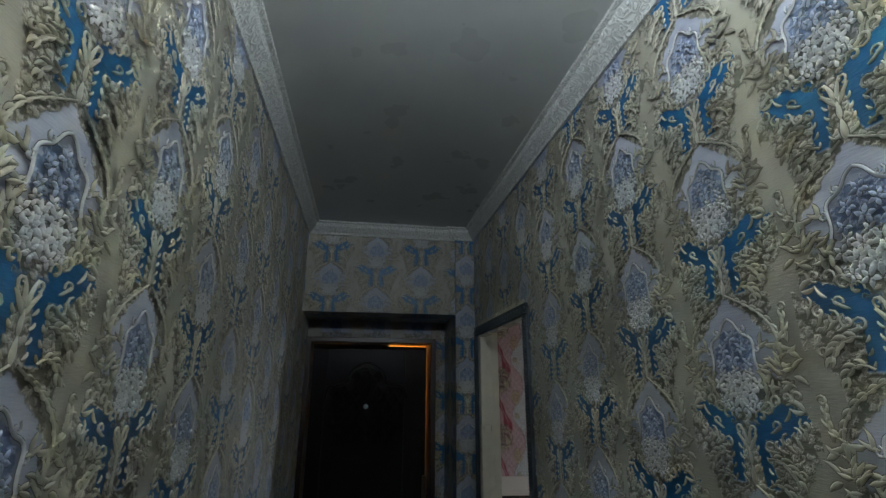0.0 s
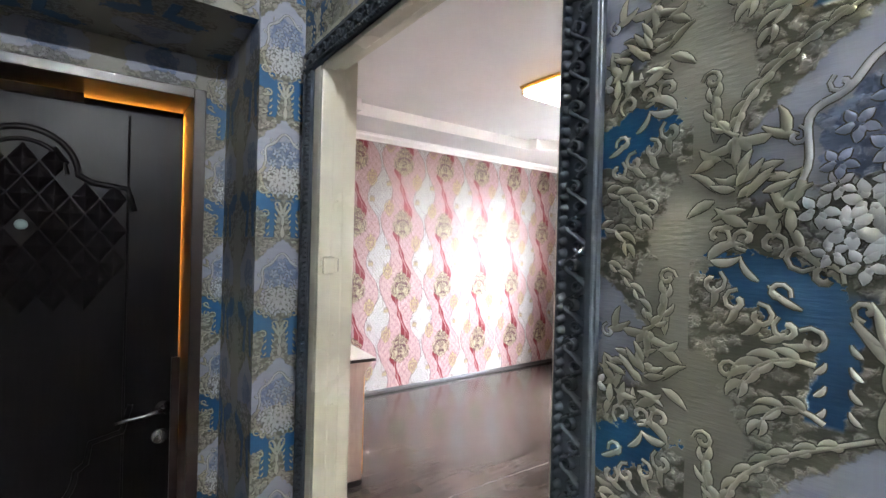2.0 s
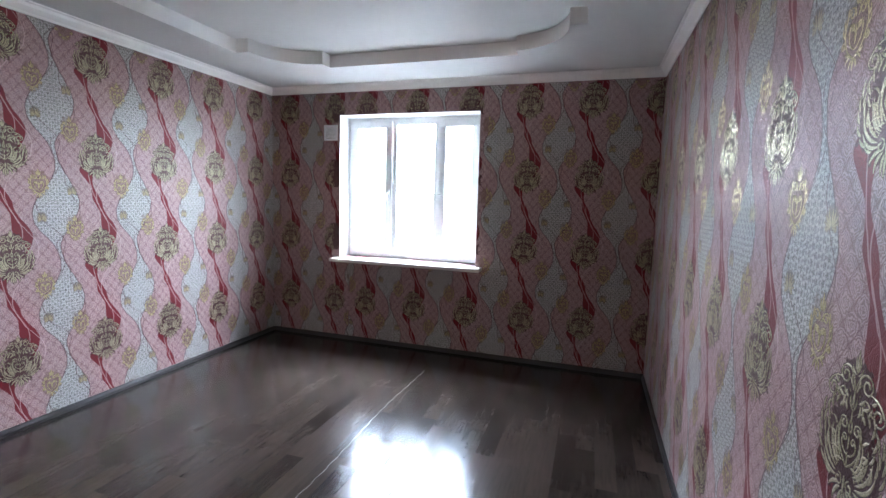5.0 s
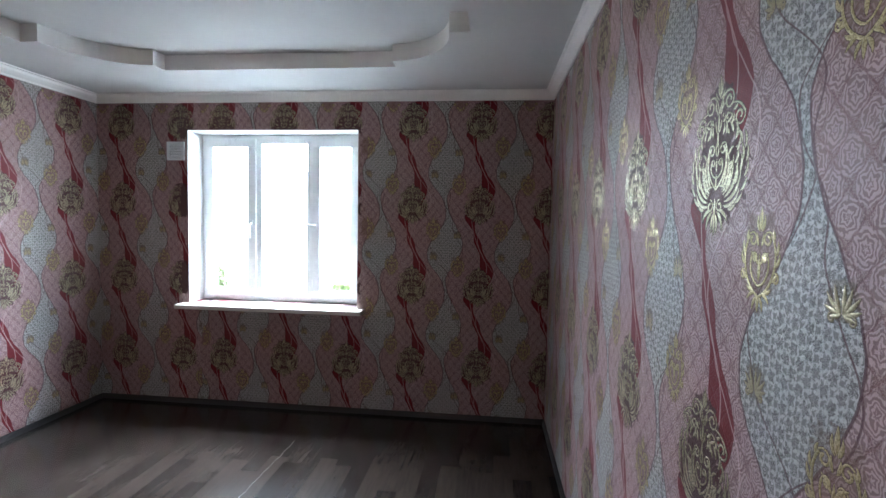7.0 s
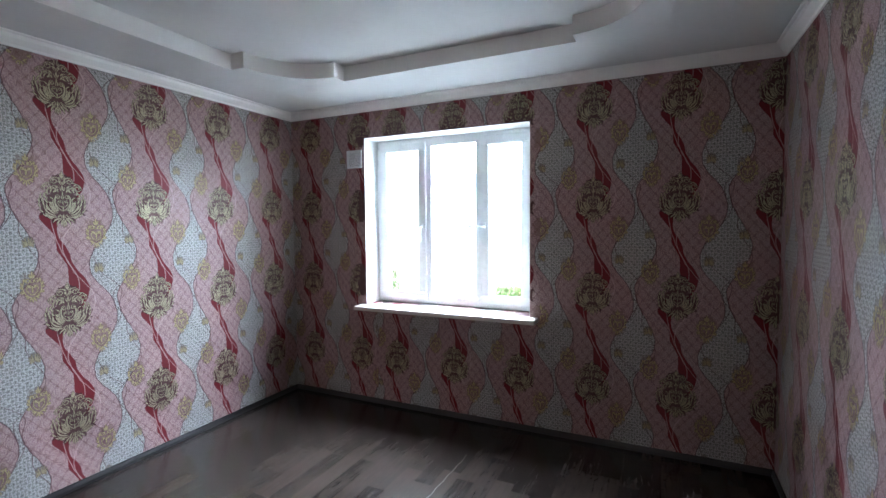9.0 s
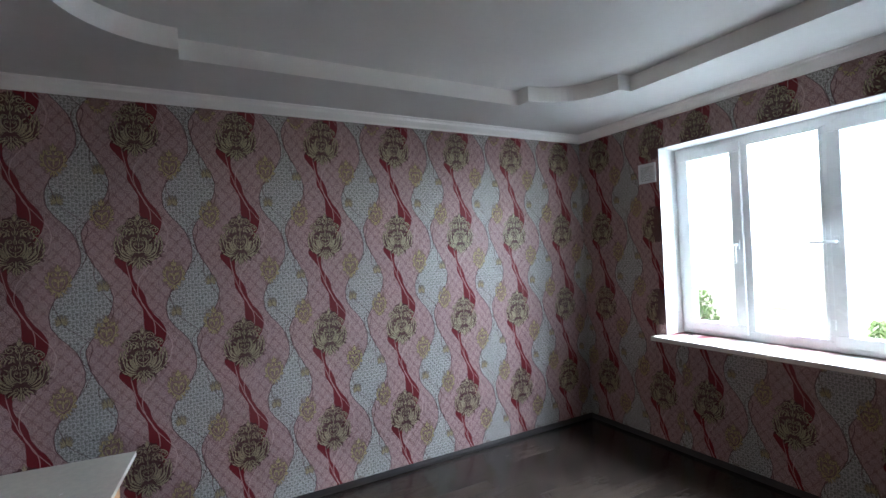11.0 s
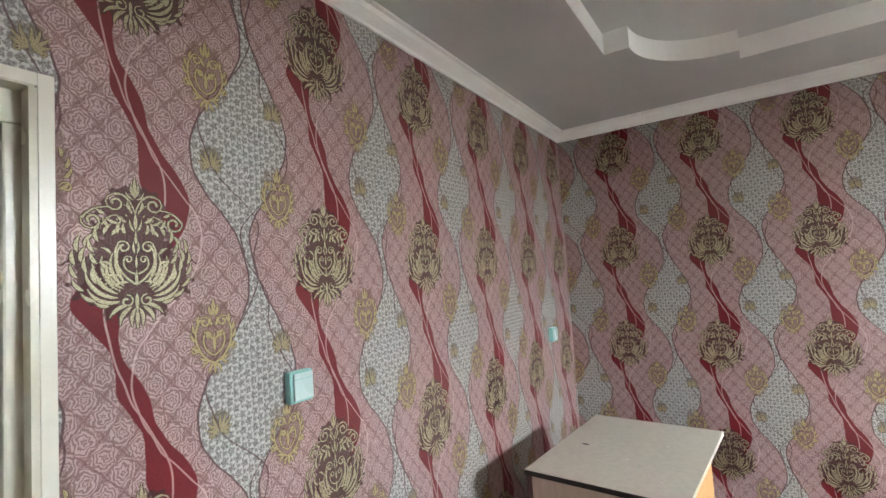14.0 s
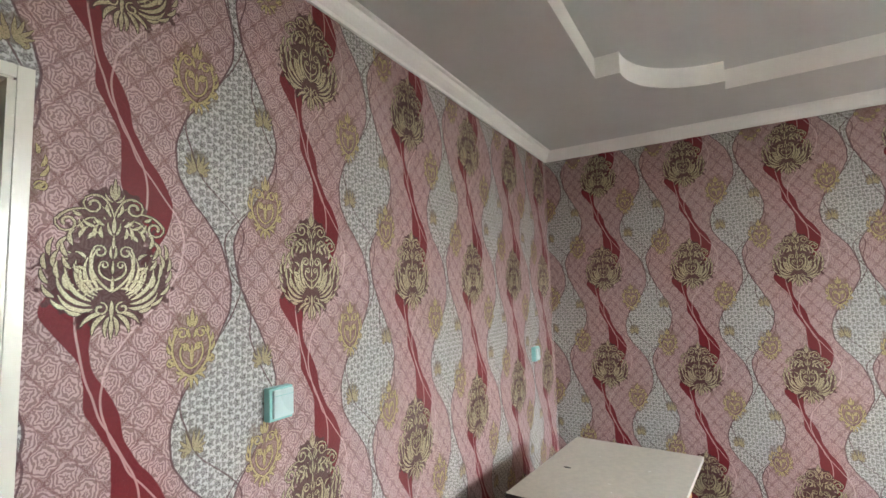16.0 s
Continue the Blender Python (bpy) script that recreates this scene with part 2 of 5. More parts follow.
def wallpaper_baroque():
    """Vinyl baroque paper: cream ground, lavender drops, blue figures; its scrolls are raised on it."""
    k = Mat("wallpaper_baroque", 0.45, spec=0.5)
    u, v = k.uv()
    P, Q = 0.272, 0.316
    x = u.wrap(P, -P / 2)
    y = v.wrap(Q, -Q / 2)              # 0 at the crossing of the blue figure
    vec = k.vec(u, v)
    wob = (k.noise(36, 4, vec, 0.6) - 0.5)
    wob2 = (k.noise(80, 3, vec, 0.6) - 0.5)
    ax = x.abs()
    # cream ground: plain panels, and crumbled olive leafwork round them
    cream = k.mix((0.37, 0.35, 0.285), (0.45, 0.43, 0.355), k.noise(9, 3, vec))
    px, py = (ax - P / 2) / 0.050, (y + 0.150).wrap(Q, -Q / 2) / 0.130
    panel = ((px * px + py * py).sqrt() + wob * 1.2).step(0.95, 1.12)
    crumb = k.cells(95, k.vec(u + wob2 * 0.03, v + wob * 0.02), "F1", 1.0)
    olive = k.mix((0.13, 0.125, 0.095), (0.41, 0.39, 0.32), crumb.step(0.68, 0.38))
    col = k.mix(cream, olive, panel * 0.85)
    # lavender drop, pointed above and lobed below
    yl = v.wrap(Q, -Q)
    d = (yl + 0.078) * -1.0
    prof = d.max(0.0).min(0.085) * 1.12 + (d - 0.085).max(0.0) * -0.12
    edge = ax + wob * 0.040 + wob2 * 0.016 - prof
    drop = edge.step(0.003, -0.003) * d.step(0.0, 0.004) * (yl + wob * 0.03).step(-0.226, -0.216)
    lav = k.mix((0.35, 0.375, 0.49), (0.50, 0.52, 0.61), k.noise(34, 4, k.vec(u * 0.4, v * 2.2)))
    col = k.mix(col, lav, drop)
    fx, fy = ax / 0.046, (yl + 0.178) / 0.050
    field = ((fx * fx + fy * fy).sqrt() + wob * 1.3).step(0.95, 0.86) * drop
    col = k.mix(col, k.mix((0.19, 0.26, 0.42), (0.30, 0.37, 0.52), crumb.step(0.6, 0.3)), field)
    # white ground of the bouquet, shaded between its roses
    bx, by = x / 0.054, (y - 0.076) / 0.036
    bouquet = ((bx * bx + by * by).sqrt() + wob * 1.3).step(1.0, 0.9)
    col = k.mix(col, k.mix((0.20, 0.20, 0.20), (0.50, 0.50, 0.49), crumb.step(0.6, 0.3)), bouquet)
    # blue figure: two wings rising outwards and two parted stems
    wx, wy = ax - 0.064, y - 0.024
    ca, sa = math.cos(radians(24)), math.sin(radians(24))
    wa, wb = (wx * ca + wy * sa) / 0.056, (wy * ca - wx * sa) / 0.025
    wing = ((wa * wa + wb * wb).sqrt() + wob * 1.5 + wob2 * 1.1).step(1.0, 0.94)
    stem = ((ax - 0.024 + y * 0.16).abs() - 0.0125 + wob2 * 0.012).step(0.0015, -0.0015) * (y + 0.074).step(-0.003, 0.002) * y.step(0.03, 0.015)
    blue = wing.max(stem)
    col = k.mix(col, k.mix((0.005, 0.105, 0.27), (0.010, 0.155, 0.36), k.noise(50, 2, vec)), blue)
    col = k.mix(col, k.mix(col, (0.24, 0.22, 0.19), 0.22), k.noise(2.1, 4).step(0.4, 0.75))
    k.feed("Base Color", k.mix(col, (0.0, 0.0, 0.0), 0.22))
    k.feed("Roughness", 0.44 + (k.noise(30, 2) - 0.5) * 0.22)
    rough_ = panel * (1.0 - drop) * (1.0 - blue)
    h = rough_ * (crumb.step(0.7, 0.2) * 0.8 + 0.3) + drop * 0.35 + field * crumb.step(0.7, 0.2) * 0.6 + bouquet * (crumb.step(0.7, 0.2) * 0.7 + 0.3) - blue * 0.5
    k.bump(h + k.noise(160, 3, k.vec(u * 0.35, v * 2.0)) * 0.25, 0.0030, 0.9)
    return k.m


def lino():
    """Glossy dark wood-print linoleum, boards along the length of the room."""
    k = Mat("lino_floor", 0.12, spec=0.25)
    x, y, z = k.xyz()
    row = (y / 0.115).op("FLOOR")
    shift = (row * 12.9898).sin() * 43.7
    board = ((x + shift) / 0.62).op("FLOOR")
    rnd = ((board * 78.233 + row * 37.7).sin() * 4375.5).op("FRACT")
    grain = k.noise(7, 5, k.vec(x * 0.9, y * 9.0, rnd * 7.0), 0.6)
    col = k.mix((0.015, 0.011, 0.009), (0.048, 0.035, 0.028), (rnd * 0.42 + grain * 0.62).step(0.05, 1.0))
    gap = (y.wrap(0.115, -0.0575).abs()).step(0.0555, 0.0572)
    col = k.mix(col, (0.030, 0.022, 0.020), gap * 0.35)
    cloud = k.noise(1.1, 4)
    col = k.mix(col, (0.21, 0.165, 0.135), cloud.step(0.5, 0.85) * 0.14)
    k.feed("Base Color", col)
    k.feed("Roughness", (k.noise(3.3, 4) - 0.5) * 0.10 + 0.12 + grain * 0.05)
    ripple = k.noise(1.3, 1) * 0.7 + k.noise(9, 2, k.vec(x * 2.2, y * 0.7)) * 0.16 + k.noise(240, 2) * 0.006
    wrinkle = k.noise(7.0, 4, k.vec(x * 0.7, y * 3.2), 0.6, 1.0)
    k.bump(ripple + wrinkle * 0.30, 0.011, 0.36)
    return k.m


def dark_door():
    k = Mat("dark_door_film", 0.34, base=(0.012, 0.010, 0.013), spec=0.12)
    x, y, z = k.xyz()
    g = k.noise(14, 5, k.vec(x * 6.0, y, z * 0.5), 0.6)
    k.feed("Base Color", k.mix((0.005, 0.004, 0.005), (0.014, 0.011, 0.012), g))
    k.feed("Roughness", g * 0.15 + 0.26)
    k.bump(g, 0.0006, 0.6)
    return k.m


def beech(name, a, b, rough=0.4):
    k = Mat(name, rough)
    x, y, z = k.xyz()
    g = k.noise(9, 6, k.vec(x * 5.0, y * 5.0, z * 0.6), 0.6, 0.4)
    k.feed("Base Color", k.mix(a, b, g.step(0.3, 0.7)))
    k.feed("Roughness", g * 0.2 + rough - 0.1)
    k.bump(g, 0.0004)
    return k.m


def glass(name):
    k = Mat(name, 0.0, base=(0.96, 0.99, 0.98))
    k.b.inputs["Transmission Weight"].default_value = 1.0
    k.b.inputs["IOR"].default_value = 1.45
    return k.m


def glowing(name, colour, power):
    k = Mat(name, 0.3, base=colour)
    k.b.inputs["Emission Color"].default_value = (*colour, 1)
    k.b.inputs["Emission Strength"].default_value = power
    return k.m


DAMASK = wallpaper_damask()
BAROQUE = wallpaper_baroque()
CROWN_FOIL = foil("crown_foil", (0.24, 0.20, 0.125), (0.54, 0.475, 0.32), 0.86, 0.46)
GOLD_FOIL = foil("gold_foil", (0.26, 0.20, 0.10), (0.54, 0.44, 0.24), 0.82, 0.44)
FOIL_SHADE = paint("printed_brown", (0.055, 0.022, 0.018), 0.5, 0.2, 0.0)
PALM_FOIL = foil("palm_foil", (0.22, 0.18, 0.105), (0.42, 0.35, 0.21))
LINO = lino()
CEIL = paint("ceiling_paint", (0.62, 0.62, 0.60), 0.6, 0.03, 0.0008, 25)
HALL_CEIL = paint("hall_ceiling_gloss", (0.50, 0.51, 0.49), 0.30, 0.02, 0.0009, 12)


def embossed_foam():
    k = Mat("embossed_foam", 0.42, base=(0.66, 0.66, 0.63))
    swirl = ((k.noise(30, 1.0) * 46.0).sin()).step(-0.4, 0.4)
    k.feed("Base Color", k.mix((0.50, 0.50, 0.47), (0.68, 0.68, 0.65), swirl))
    k.bump(swirl + k.noise(120, 2) * 0.3, 0.004)
    return k.m


# Dark rim round each hall scroll: printed outline with its shadow line coloured in.
SCROLL_SHADE = paint("olive_print_shadow", (0.085, 0.082, 0.066), 0.5, 0.2, 0.0)
SCROLL_CREAM = paint("scroll_cream", (0.42, 0.40, 0.325), 0.38, 0.2, 0.0006, 90)
SCROLL_OLIVE = paint("scroll_olive", (0.34, 0.325, 0.255), 0.42, 0.3, 0.0006, 60)
SCROLL_WHITE = paint("scroll_white", (0.45, 0.46, 0.47), 0.4, 0.15, 0.0006, 90)
SCROLL_LAVENDER = paint("scroll_lavender", (0.32, 0.37, 0.49), 0.4, 0.2, 0.0006, 90)
HALL_COVING = embossed_foam()
# Coving white, also the lighter tray rim that carries lamplight in its colour.
COVING_LIT_RIM = paint("coving_white_lit_rim", (0.84, 0.83, 0.80), 0.5, 0.04, 0.0012, 90)
CREAM = paint("cream_gloss", (0.63, 0.60, 0.49), 0.25, 0.07, 0.0012, 22)
WHITE = paint("white_gloss", (0.73, 0.70, 0.61), 0.24, 0.04, 0.001, 30)
LEAF_PAINT = paint("door_leaf_gloss", (0.57, 0.55, 0.49), 0.22, 0.06, 0.0014, 26)
PVC = paint("white_pvc", (0.80, 0.82, 0.82), 0.28, 0.02, 0.0)
PLASTER = paint("reveal_white", (0.82, 0.82, 0.80), 0.5, 0.03, 0.0008, 40)
# Black gloss moulding; the blue-grey lift is reflected window light put into colour.
BLACK = paint("black_moulding", (0.095, 0.112, 0.135), 0.2, 0.25, 0.0012, 80, metal=0.3)
DOOR = dark_door()
BROWN = paint("brown_steel_frame", (0.030, 0.018, 0.017), 0.34, 0.2, 0.0006, 70)
SKIRT = paint("dark_skirting", (0.022, 0.018, 0.018), 0.35, 0.25, 0.0006, 50)
CHROME = paint("worn_chrome", (0.42, 0.41, 0.40), 0.14, 0.06, 0.0003, 120, metal=1.0)
BRASS = paint("lamp_gold", (0.83, 0.58, 0.20), 0.22, 0.08, 0.0004, 90, metal=1.0)
TEAL = paint("mint_plastic", (0.26, 0.56, 0.53), 0.3, 0.04, 0.0)
SWITCH_W = paint("switch_white", (0.54, 0.70, 0.68), 0.28, 0.03, 0.0)
LAM_TOP = beech("desk_top_laminate", (0.52, 0.49, 0.42), (0.60, 0.56, 0.48), 0.33)
LAM_SIDE = beech("desk_side_laminate", (0.62, 0.50, 0.42), (0.70, 0.59, 0.50), 0.4)
LAM_BEECH = beech("desk_beech", (0.56, 0.27, 0.085), (0.68, 0.37, 0.14), 0.4)
EDGE = paint("dark_edge_band", (0.020, 0.014, 0.013), 0.4, 0.2, 0.0)
GLASS = glass("pane_glass")
CRYSTAL = glowing("lamp_diffuser", (1.0, 0.93, 0.80), 0.5)
RUBBLE = paint("outer_render", (0.45, 0.42, 0.38), 0.9, 0.1, 0.003, 30)
DIRT = paint("dirt_marks", (0.12, 0.11, 0.10), 0.9, 0.2, 0.001, 60)


def leaf_mat():
    k = Mat("leaves", 0.5, base=(0.08, 0.13, 0.04))
    k.feed("Base Color", k.mix((0.05, 0.09, 0.025), (0.12, 0.17, 0.05), k.noise(3, 3)))
    return k.m


def ground_mat():
    k = Mat("yard_ground", 0.9)
    k.feed("Base Color", k.mix((0.10, 0.10, 0.05), (0.26, 0.23, 0.17), k.noise(0.6, 6).step(0.35, 0.65)))
    k.bump(k.noise(12, 4), 0.02)
    return k.m


LEAF, GROUND = leaf_mat(), ground_mat()
BARK = paint("bark", (0.12, 0.09, 0.06), 0.9, 0.3, 0.004, 20)


# ---- mesh helpers ----
def add_box(bm, x0, y0, z0, x1, y1, z1, m=None):
    vs = [bm.verts.new((x, y, z)) for x in (x0, x1) for y in (y0, y1) for z in (z0, z1)]
    if m is not None:
        for v in vs:
            v.co = m @ v.co
    for f in ((0, 1, 3, 2), (4, 6, 7, 5), (0, 4, 5, 1), (2, 3, 7, 6), (0, 2, 6, 4), (1, 5, 7, 3)):
        bm.faces.new([vs[i] for i in f])
    return vs


def boxes(*bs, bevel=0.0, segments=2):
    bm = bmesh.new()
    for b in bs:
        add_box(bm, *b)
    if bevel:
        bmesh.ops.bevel(bm, geom=list(bm.edges), offset=bevel, segments=segments, affect="EDGES", profile=0.6)
    return bm


def obj(name, bm, material, smooth=False):
    bmesh.ops.recalc_face_normals(bm, faces=bm.faces)
    me = bpy.data.meshes.new(name)
    bm.to_mesh(me)
    bm.free()
    me.materials.append(material)
    if smooth:
        for p in me.polygons:
            p.use_smooth = True
    return new(name, me)


def part(name, bm, material, parent, label="", smooth=False):
    ob = obj(name, bm, material, smooth)
    ob.parent = parent
    if label:
        ob["label"] = label
    return ob


def thing(name, label, category, group="", at=None):
    ob = new(name)
    ob.empty_display_size = 0.1
    if at is not None:
        ob.matrix_world = at
    return tagged(ob, label, category, group)


def setting(name, bm, material, label, category="", smooth=False):
    return tagged(obj(name, bm, material, smooth), label, category, kind="structure")


def turned(profile, n=20, axis="Z"):
    """A lathe: profile of (radius, height)."""
    bm = bmesh.new()
    rings = []
    for r, h in profile:
        ring = []
        for i in range(n):
            a = TAU * i / n
            p = (r * math.cos(a), r * math.sin(a), h)
            if axis == "Y":
                p = (p[0], p[2], p[1])
            if axis == "X":
                p = (p[2], p[0], p[1])
            ring.append(bm.verts.new(p))
        rings.append(ring)
    for a, b in zip(rings, rings[1:]):
        for i in range(n):
            bm.faces.new((a[i], a[(i + 1) % n], b[(i + 1) % n], b[i]))
    bm.faces.new(rings[0])
    bm.faces.new(rings[-1])
    return bm


def tube(points, radius, n=8, bm=None, taper=None):
    """A round bar along points."""
    bm = bm or bmesh.new()
    pts = [Vector(p) for p in points]
    rings = []
    for i, p in enumerate(pts):
        d = (pts[min(i + 1, len(pts) - 1)] - pts[max(i - 1, 0)]).normalized()
        side = d.orthogonal().normalized() if i == 0 else (rings_side - d * rings_side.dot(d)).normalized()
        rings_side = side
        up = d.cross(side)
        r = radius if taper is None else radius * taper(i / (len(pts) - 1))
        rings.append([bm.verts.new(p + (side * math.cos(TAU * j / n) + up * math.sin(TAU * j / n)) * r) for j in range(n)])
    for a, b in zip(rings, rings[1:]):
        for j in range(n):
            bm.faces.new((a[j], a[(j + 1) % n], b[(j + 1) % n], b[j]))
    bm.faces.new(rings[0])
    bm.faces.new(list(reversed(rings[-1])))
    return bm


def swept(profile, path, closed=False):
    """A moulding: profile of (out, up) swept along a level path; out is to the path's left."""
    bm = bmesh.new()
    n = len(path)
    rings = []
    for i in range(n):
        p = Vector(path[i])
        a = (p - Vector(path[i - 1])).normalized() if (closed or i) else None
        b = (Vector(path[(i + 1) % n]) - p).normalized() if (closed or i < n - 1) else None
        a = a or b
        b = b or a
        na, nb = Vector((-a.y, a.x)), Vector((-b.y, b.x))
        mid = (na + nb).normalized()
        k = 1.0 / max(0.3, mid.dot(na))
        rings.append([bm.verts.new((p.x + mid.x * k * o, p.y + mid.y * k * o, h)) for o, h in profile])
    for i in range(n if closed else n - 1):
        a, b = rings[i], rings[(i + 1) % n]
        for j in range(len(profile)):
            q = (j + 1) % len(profile)
            bm.faces.new((a[j], b[j], b[q], a[q]))
    if not closed:
        bm.faces.new(rings[0])
        bm.faces.new(list(reversed(rings[-1])))
    return bm


def papered(name, pieces, material, label, u_of):
    """A wall of boxes with its paper laid in metres: each piece is a box, its u origin and its v origin."""
    bm = bmesh.new()
    layer = bm.loops.layers.uv.new("UVMap")
    for box, u0, v0 in pieces:
        n = len(bm.faces)
        add_box(bm, *box)
        bm.faces.ensure_lookup_table()
        for f in bm.faces[n:]:
            f.normal_update()
            for loop in f.loops:
                c = loop.vert.co
                loop[layer].uv = (u_of(c, f.normal) - u0, (c.y - 2.2 if abs(f.normal.z) > 0.5 else c.z) - v0)
    bmesh.ops.remove_doubles(bm, verts=bm.verts, dist=1e-5)
    bm.verts.index_update()
    seen = {}
    for f in bm.faces:
        seen.setdefault(frozenset(v.index for v in f.verts), []).append(f)
    bmesh.ops.delete(bm, geom=[f for fs in seen.values() if len(fs) > 1 for f in fs], context="FACES_ONLY")
    return setting(name, bm, material, label, "wall")


# ---- embossed ornaments of the wallpapers ----
def bez(p0, p1, p2, p3, n):
    a, b, c, d = (np.array(p, float) for p in (p0, p1, p2, p3))
    t = np.linspace(0, 1, n + 1)[:, None]
    return a * (1 - t) ** 3 + 3 * b * t * (1 - t) ** 2 + 3 * c * t * t * (1 - t) + d * t ** 3


class Motif:
    """Ridged strokes in a plane (u, v) with their height h; each stroke is [vertices, faces, material slot]."""
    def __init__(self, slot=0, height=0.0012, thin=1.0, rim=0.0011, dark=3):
        self.strokes, self.slot, self.height, self.thin, self.rim, self.dark, self.base = [], slot, height, thin, rim, dark, 0.0003

    def ribbon(self, pts, widths, mirror=True, slot=None, height=None):
        pts, widths = np.array(pts, float), np.maximum(np.array(widths, float) * self.thin, 0.0005)
        d = np.gradient(pts, axis=0)
        d /= np.maximum(np.linalg.norm(d, axis=1), 1e-9)[:, None]
        nrm = np.stack((-d[:, 1], d[:, 0]), 1)
        n = len(pts)
        h = self.height if height is None else height
        rise = h * np.minimum(1.0, widths / max(widths.max(), 1e-6) + 0.25)
        self.base += 0.000022
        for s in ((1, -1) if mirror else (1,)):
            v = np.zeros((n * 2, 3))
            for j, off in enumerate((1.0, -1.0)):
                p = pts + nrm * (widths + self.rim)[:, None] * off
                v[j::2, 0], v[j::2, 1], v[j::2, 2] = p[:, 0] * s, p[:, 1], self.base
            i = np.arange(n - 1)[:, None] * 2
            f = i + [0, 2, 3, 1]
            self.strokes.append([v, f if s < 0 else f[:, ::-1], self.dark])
            v = np.zeros((n * 3, 3))
            for j, off in enumerate((1.0, 0.0, -1.0)):
                p = pts + nrm * widths[:, None] * off
                v[j::3, 0], v[j::3, 1] = p[:, 0] * s, p[:, 1]
                v[j::3, 2] = self.base + (rise if j == 1 else 0.000011)
            i = np.arange(n - 1)[:, None] * 3
            f = np.concatenate((i + [0, 3, 4, 1], i + [1, 4, 5, 2]))
            self.strokes.append([v, f if s < 0 else f[:, ::-1], self.slot if slot is None else slot])

    def leaf(self, x, y, ang, length, width, bend=0.0, n=6, **kw):
        """A pointed leaf from its base, bending by so many degrees."""
        t = np.linspace(0, 1, n + 1)
        a = np.radians(ang + bend * t)
        step = length / n
        px = x + np.concatenate(([0], np.cumsum(np.cos(a[:-1]) * step)))
        py = y + np.concatenate(([0], np.cumsum(np.sin(a[:-1]) * step)))
        self.ribbon(np.stack((px, py), 1), width * np.sin(np.pi * t ** 0.75) ** 0.8, **kw)

    def curl(self, x, y, r, start, turn, width, n=12, **kw):
        """A scroll that winds inwards from radius r about (x, y)."""
        t = np.linspace(0, 1, n + 1)
        a = np.radians(start + turn * t)
        rr = r * (1 - 0.72 * t)
        self.ribbon(np.stack((x + rr * np.cos(a), y + rr * np.sin(a)), 1), width * (0.55 + 0.6 * t - 0.25 * (t > 0.95)), **kw)

    def stem(self, p0, p1, p2, p3, w0, w1, n=8, **kw):
        t = np.linspace(0, 1, n + 1)
        self.ribbon(bez(p0, p1, p2, p3, n), w0 + (w1 - w0) * t, **kw)

    def fronds(self, p0, p1, p2, p3, count, length, width, side, lean=40, bend=40, first=0.1, **kw):
        """Leaflets along one side of a spine, shorter towards its ends."""
        pts = bez(p0, p1, p2, p3, count * 4)
        d = np.gradient(pts, axis=0)
        for i in range(count):
            k = int((first + (1 - first) * (i + 0.5) / count) * (len(pts) - 1))
            ang = math.degrees(math.atan2(d[k, 1], d[k, 0])) + side * lean
            s = 0.65 + 0.5 * math.sin(math.pi * (i + 0.7) / (count + 0.4))
            self.leaf(pts[k, 0], pts[k, 1], ang, length * s, width, -side * bend, 5, **kw)

    def bloom(self, x, y, r, petals, turn=0, **kw):
        """A rose: a ring of broad petals round a smaller one."""
        for ring_r, m, w in ((1.0, petals, 0.40), (0.55, max(3, petals - 2), 0.30)):
            for i in range(m):
                a = turn + 360 / m * (i + ring_r)
                self.leaf(x + 0.25 * r * ring_r * math.cos(radians(a)), y + 0.25 * r * ring_r * math.sin(radians(a)), a, r * ring_r * 0.85, r * w, 25, 4, **kw)

    def add(self, other, du, dv, scale=1.0):
        for v, f, s in other.strokes:
            w = v.copy()
            w[:, 0] = w[:, 0] * scale + du
            w[:, 1] = w[:, 1] * scale + dv
            self.strokes.append([w, f, s])


